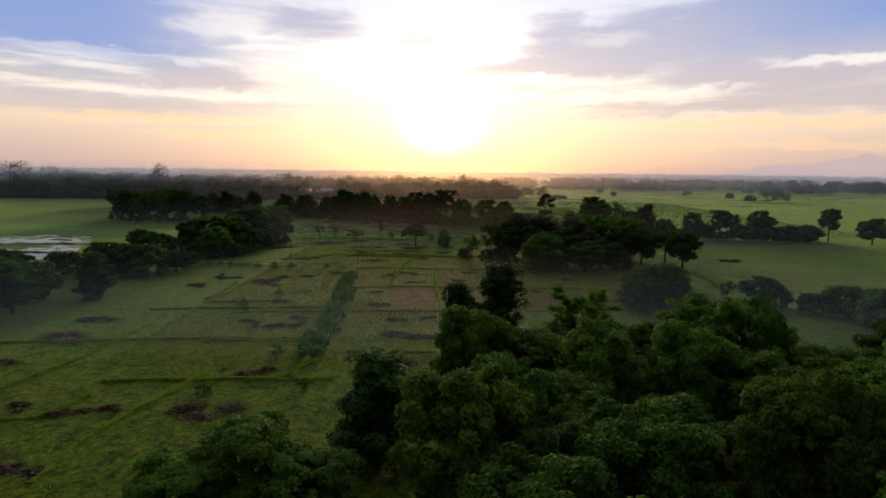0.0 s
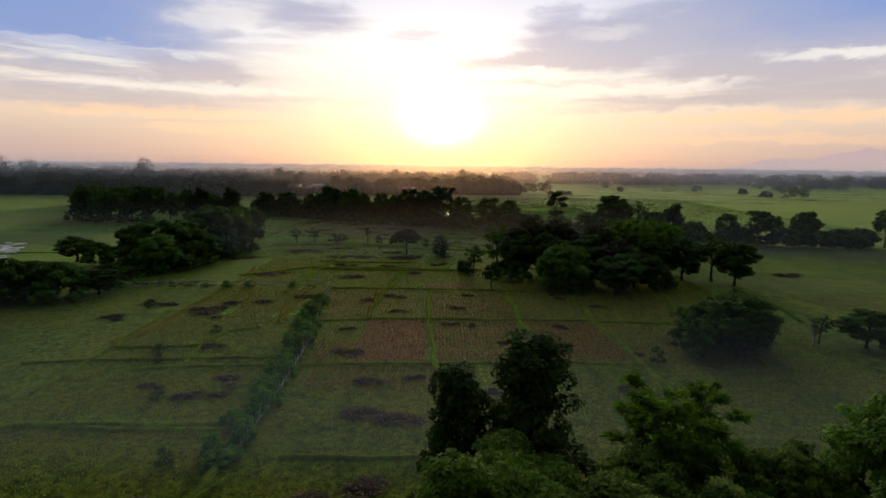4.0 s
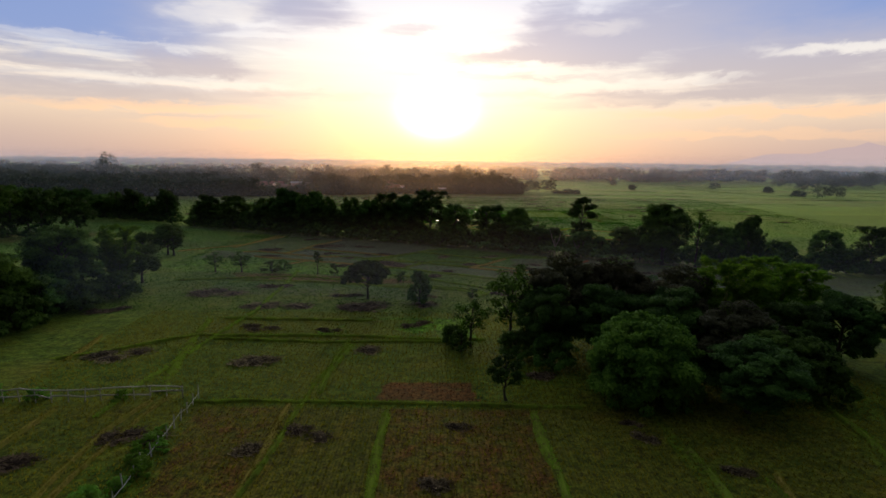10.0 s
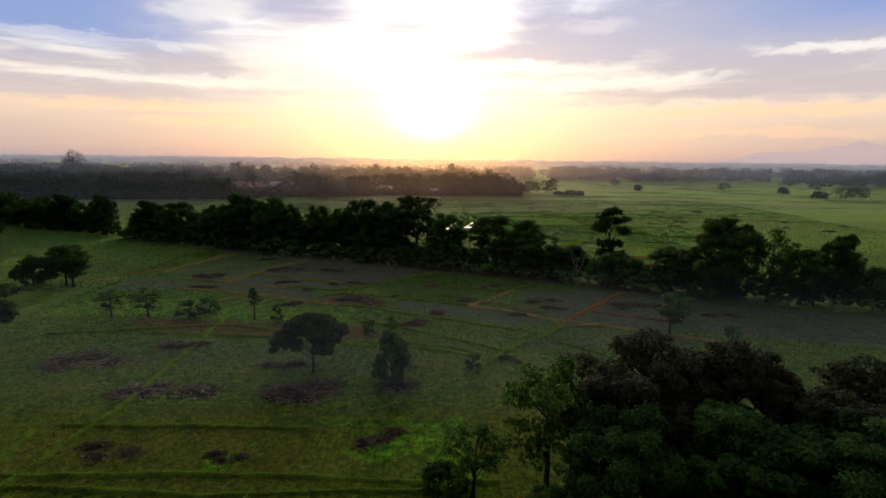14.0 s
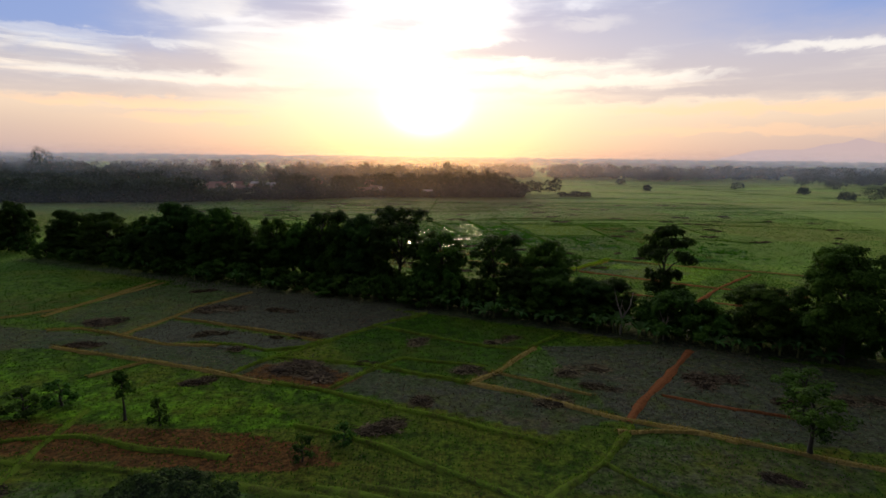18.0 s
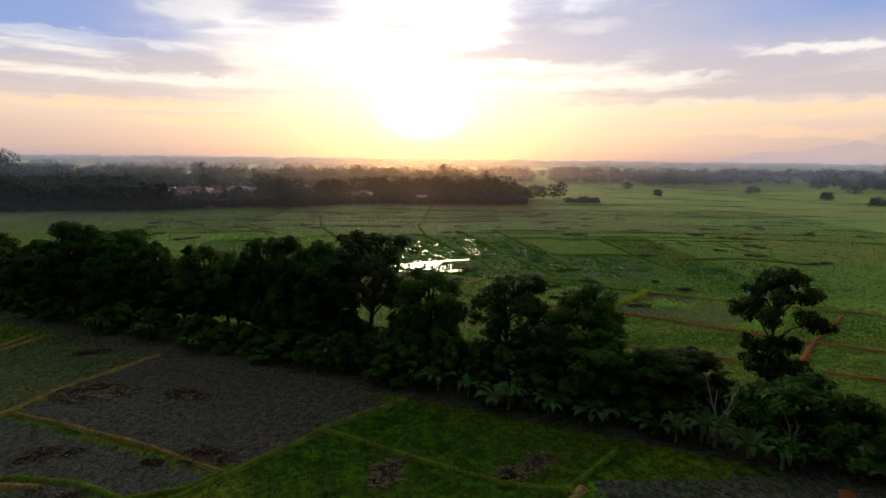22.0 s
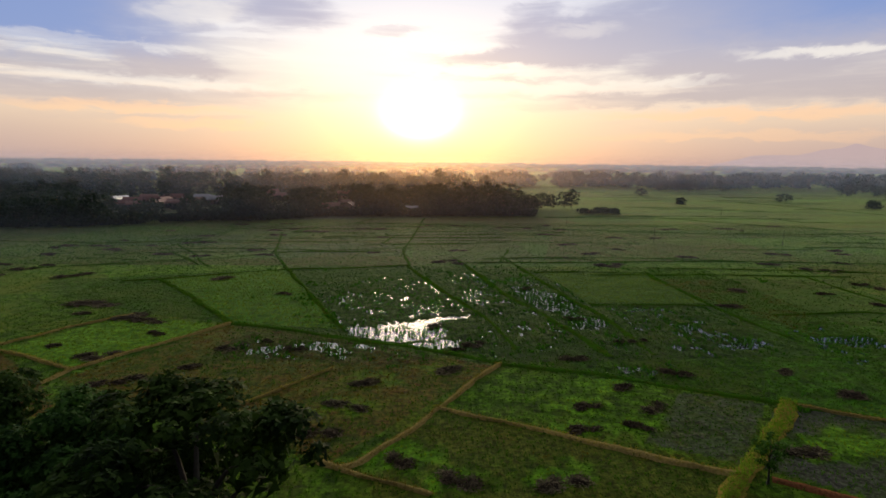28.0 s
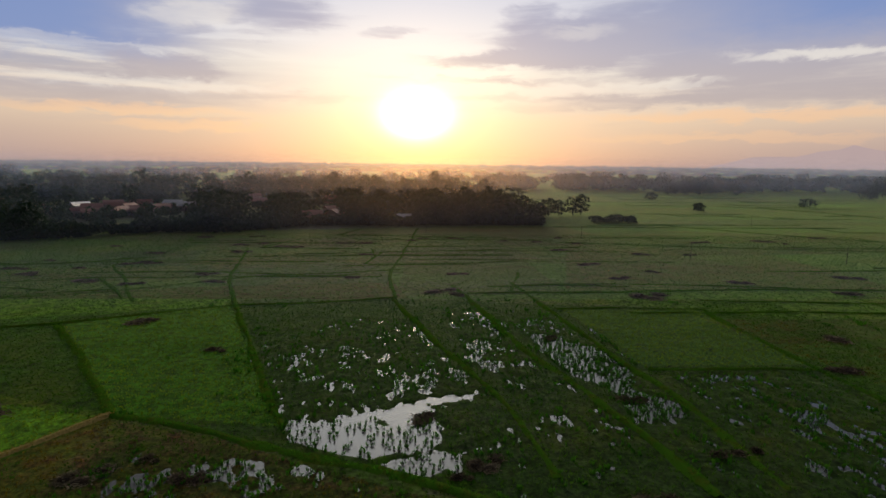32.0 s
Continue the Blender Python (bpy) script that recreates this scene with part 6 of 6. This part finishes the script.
tall = [(-319, 600, 29, 17), (-326, 606, 22, 14), (-190, 640, 20, 12), (-440, 560, 30, 22), (-458, 575, 28, 22), (-478, 590, 29, 24), (-422, 575, 26, 20), (-400, 570, 22, 18), (-120, 660, 19, 9), (20, 700, 20, 10), (-60, 690, 19, 11)]
woods("tall_trees", "a few trees rising above the far woods", tall, 80, 1.2, 22, 36)
band = [(wood_rng.uniform(90, 760), 780 + wood_rng.random() ** 2 * 260, wood_rng.uniform(8, 16), 16) for _ in range(220)]
band += [(wood_rng.uniform(-900, 120), 760 + wood_rng.random() * 330, wood_rng.uniform(7, 13), 18) for _ in range(90)]
woods("far_woods", "broken belt of far woods behind the paddies", band, 81, 2.6, 13, 18)
band = [(wood_rng.uniform(-1400, 1700), 1150 + wood_rng.random() ** 1.5 * 300, wood_rng.uniform(6, 11), 26) for _ in range(120)]
woods("far_woods", "low dark woods far out on the plain", band, 82, 6.0, 12, 14)

ROOF, T = material("red_clay_roof")
n = T.noise(T.add("ShaderNodeTexCoord").outputs["Object"], 1.5, 4)
finish(T, T.add("ShaderNodeBsdfPrincipled", Base_Color=T.mix(n, (0.09, 0.032, 0.028, 1), (0.20, 0.078, 0.062, 1)), Roughness=0.8))
ROOF_PALE, T = material("pale_metal_roof")
n = T.noise(T.add("ShaderNodeTexCoord").outputs["Object"], 1.2, 4)
finish(T, T.add("ShaderNodeBsdfPrincipled", Base_Color=T.mix(n, (0.20, 0.20, 0.23, 1), (0.44, 0.43, 0.46, 1)), Roughness=0.45))
PLASTER, T = material("limewashed_wall")
n = T.noise(T.add("ShaderNodeTexCoord").outputs["Object"], 0.9, 4)
finish(T, T.add("ShaderNodeBsdfPrincipled", Base_Color=T.mix(n, (0.20, 0.14, 0.12, 1), (0.40, 0.32, 0.28, 1)), Roughness=0.85))
DARKWOOD = bark_material("dark_window_wood", (0.02, 0.018, 0.016), (0.06, 0.05, 0.045))


def box(cx, cy, cz, sx, sy, sz):
    v = np.array([(a, b, c) for a in (-0.5, 0.5) for b in (-0.5, 0.5) for c in (-0.5, 0.5)]) * (sx, sy, sz) + (cx, cy, cz)
    return v, np.array([(0, 1, 3, 2), (4, 6, 7, 5), (0, 4, 5, 1), (2, 3, 7, 6), (0, 2, 6, 4), (1, 5, 7, 3)])


def house(x, y, w, d, turn, roof):
    w, d = 0.82 * w, 0.82 * d
    root = thing("house", "small village house with a " + ("red clay tile" if roof is ROOF else "pale metal") + " gable roof among trees", "house", "village houses")
    part("wall", mesh_np("wall", *box(0, 0, 1.4, w, d, 2.9), PLASTER), root)
    h, ow, od = 2.7, w / 2 + 0.6, d / 2 + 0.7
    v, f = [], []
    for s in (-1, 1):
        o = len(v)
        v += [(-ow, s * od, h), (ow, s * od, h), (ow, 0, h + d * 0.36), (-ow, 0, h + d * 0.36), (-ow, s * od, h + 0.12), (ow, s * od, h + 0.12), (ow, 0, h + 0.14 + d * 0.36), (-ow, 0, h + 0.14 + d * 0.36)]
        f += [(o, o + 1, o + 2, o + 3), (o + 4, o + 5, o + 6, o + 7), (o, o + 1, o + 5, o + 4), (o, o + 3, o + 7, o + 4), (o + 1, o + 2, o + 6, o + 5)]
    part("roof", mesh_np("roof", v, f, roof), root)
    for s in (-w / 2, w / 2):
        part("gable", mesh_np("gable", [(s, -d / 2, 2.8), (s, d / 2, 2.8), (s, 0, 2.7 + d * 0.33)], [(0, 1, 2)], PLASTER), root)
    part("door", mesh_np("door", *box(0.3, -d / 2 - 0.02, 1.0, 0.9, 0.08, 2.0), DARKWOOD), root)
    for u in (-0.3, 0.32):
        part("window", mesh_np("window", *box(u * w, -d / 2 - 0.02, 1.5, 1.1, 0.08, 1.0), DARKWOOD), root)
    root.matrix_basis = place(x, y, turn)


for i, (x, y, w, d, turn) in enumerate(HOUSES):
    house(x, y, w, d, turn, ROOF_PALE if i in (3, 8, 9, 13) else ROOF)

for x, y, h in [(82, 389, 5), (120, 381, 5), (46, 462, 5), (150, 470, 5), (64, 430, 4.6), (10, 446, 4.6)]:
    root = thing("utility_pole", "thin wooden pole standing in the open paddies", "pole", "poles in the paddies")
    part("post", mesh_np("post", *tube([(0, 0, -0.4), (0.05, 0, h * 0.5), (0.03, 0.04, h)], [0.08, 0.07, 0.055], 6), BARK, True), root)
    part("cross_peg", mesh_np("cross_peg", *box(0, 0, h - 0.3, 0.5, 0.06, 0.06), BARK), root)
    root.matrix_basis = place(x, y, 20)

# mountains on the horizon, their haze painted as a pale glow
HAZE, T = material("mountain_painted_haze")
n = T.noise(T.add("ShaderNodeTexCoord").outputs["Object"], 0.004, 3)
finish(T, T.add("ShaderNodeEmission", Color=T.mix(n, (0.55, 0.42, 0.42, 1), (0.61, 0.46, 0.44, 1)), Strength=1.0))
ang = np.linspace(22, 62, 160)
ridge = 92 * np.clip((ang - 27.5) / 5, 0, 1) ** 0.7 + 14 * np.exp(-((ang - 31) / 1.3) ** 2) + 78 * np.exp(-np.abs((ang - 38.4) / 1.9) ** 1.3) + 16 * np.exp(-((ang - 36.2) / 0.8) ** 2) + 60 * np.exp(-((ang - 46) / 5) ** 2) + 7 * vnoise(ang * 10, ang * 0, 5, 5)
ridge *= np.clip((62 - ang) / 8, 0, 1)
px, py = 4650 * np.sin(np.radians(ang)), 100 + 4650 * np.cos(np.radians(ang))
v = np.concatenate([np.stack([px, py, px * 0 - 20], 1), np.stack([px * 1.02, py * 1.02, ridge], 1)])
i = np.arange(159)
tagged(new("backdrop", mesh_np("backdrop", v, np.stack([i, i + 1, i + 161, i + 160], 1), HAZE)), "distant mountain ridge on the horizon, pale haze painted in", "mountain", kind="structure")

# thin upright sheets added across the fields to imitate haze, mostly thicker farther off
def mist(x0, x1, y, thick, tall=48):
    m, T = material("haze_sheet")
    where = T.add("ShaderNodeTexCoord").outputs["Object"]
    up = T.add("ShaderNodeSeparateXYZ", i0=where).outputs[2]
    soft = T.noise(T.add("ShaderNodeMapping", Vector=where, Scale=(0.004, 0.004, 0.03)).outputs[0], 1.0, 3)
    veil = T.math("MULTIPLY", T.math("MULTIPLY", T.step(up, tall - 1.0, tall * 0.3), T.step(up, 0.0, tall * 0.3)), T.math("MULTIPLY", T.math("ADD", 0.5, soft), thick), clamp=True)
    # the blue of the haze is painted into these two colours
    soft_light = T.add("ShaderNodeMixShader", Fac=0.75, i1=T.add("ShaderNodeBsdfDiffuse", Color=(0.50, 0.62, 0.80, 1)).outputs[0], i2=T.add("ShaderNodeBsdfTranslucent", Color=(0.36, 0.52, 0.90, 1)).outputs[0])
    # light spreads forwards; the orange tint paints the sun's warm glow into the haze
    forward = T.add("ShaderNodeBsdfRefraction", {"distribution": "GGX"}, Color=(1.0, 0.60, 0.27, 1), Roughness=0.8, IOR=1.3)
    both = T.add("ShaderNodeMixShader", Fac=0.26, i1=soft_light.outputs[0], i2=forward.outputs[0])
    finish(T, T.add("ShaderNodeMixShader", Fac=veil, i1=T.add("ShaderNodeBsdfTransparent").outputs[0], i2=both.outputs[0]))
    k = np.linspace(x0, x1, 40)
    yy = y + 0.02 * y * np.sin(k * 0.004)
    v = np.concatenate([np.stack([k, yy, k * 0], 1), np.stack([k, yy + 4, k * 0 + tall], 1)])
    i = np.arange(39)
    tagged(new("mist", mesh_np("mist", v, np.stack([i, i + 1, i + 41, i + 40], 1), m)), "thin upright sheet added over the fields to imitate haze", "mist", kind="structure")


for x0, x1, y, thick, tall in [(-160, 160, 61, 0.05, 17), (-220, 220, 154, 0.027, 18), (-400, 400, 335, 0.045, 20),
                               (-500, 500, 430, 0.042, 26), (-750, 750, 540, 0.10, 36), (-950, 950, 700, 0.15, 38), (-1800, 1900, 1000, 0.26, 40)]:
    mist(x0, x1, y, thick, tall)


def far_line(dist, low, high, dim, bright, sun_glow, seed):
    """A plain backdrop of far trees at the horizon, haze and glow painted in."""
    m, T = material("painted_haze_distance")
    where = T.add("ShaderNodeTexCoord").outputs["Object"]
    side = T.add("ShaderNodeSeparateXYZ", i0=where).outputs[0]
    n = T.noise(T.add("ShaderNodeMapping", Vector=where, Scale=(0.006, 0.006, 0.05)).outputs[0], 1.0, 4)
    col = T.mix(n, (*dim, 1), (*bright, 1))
    # glow under the sun, painted warmer towards the middle of the line
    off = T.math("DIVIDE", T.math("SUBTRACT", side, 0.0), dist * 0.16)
    col = T.mix(T.math("MULTIPLY", T.math("EXPONENT", T.math("MULTIPLY", T.math("MULTIPLY", off, off), -1.0)), 0.75), col, (*sun_glow, 1))
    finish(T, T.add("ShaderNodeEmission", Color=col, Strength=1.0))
    a = np.radians(np.linspace(-62, 62, 1400))
    u = np.degrees(a) * dist / 100
    top = low + (high - low) * np.clip(0.55 * vnoise(u, u * 0, 9, seed) + 0.45 * vnoise(u, u * 0, 2.5, seed + 1) + 0.25 * vnoise(u, u * 0, 0.5, seed + 2) - 0.2, 0, 1.2)
    px, py = dist * np.sin(a), 100 + dist * np.cos(a)
    v = np.concatenate([np.stack([px, py, px * 0 - 3], 1), np.stack([px, py, top], 1)])
    i = np.arange(1399)
    tagged(new("backdrop", mesh_np("backdrop", v, np.stack([i, i + 1, i + 1401, i + 1400], 1), m)), "line of far trees along the horizon, haze and sun glow painted in", "tree line", kind="structure")


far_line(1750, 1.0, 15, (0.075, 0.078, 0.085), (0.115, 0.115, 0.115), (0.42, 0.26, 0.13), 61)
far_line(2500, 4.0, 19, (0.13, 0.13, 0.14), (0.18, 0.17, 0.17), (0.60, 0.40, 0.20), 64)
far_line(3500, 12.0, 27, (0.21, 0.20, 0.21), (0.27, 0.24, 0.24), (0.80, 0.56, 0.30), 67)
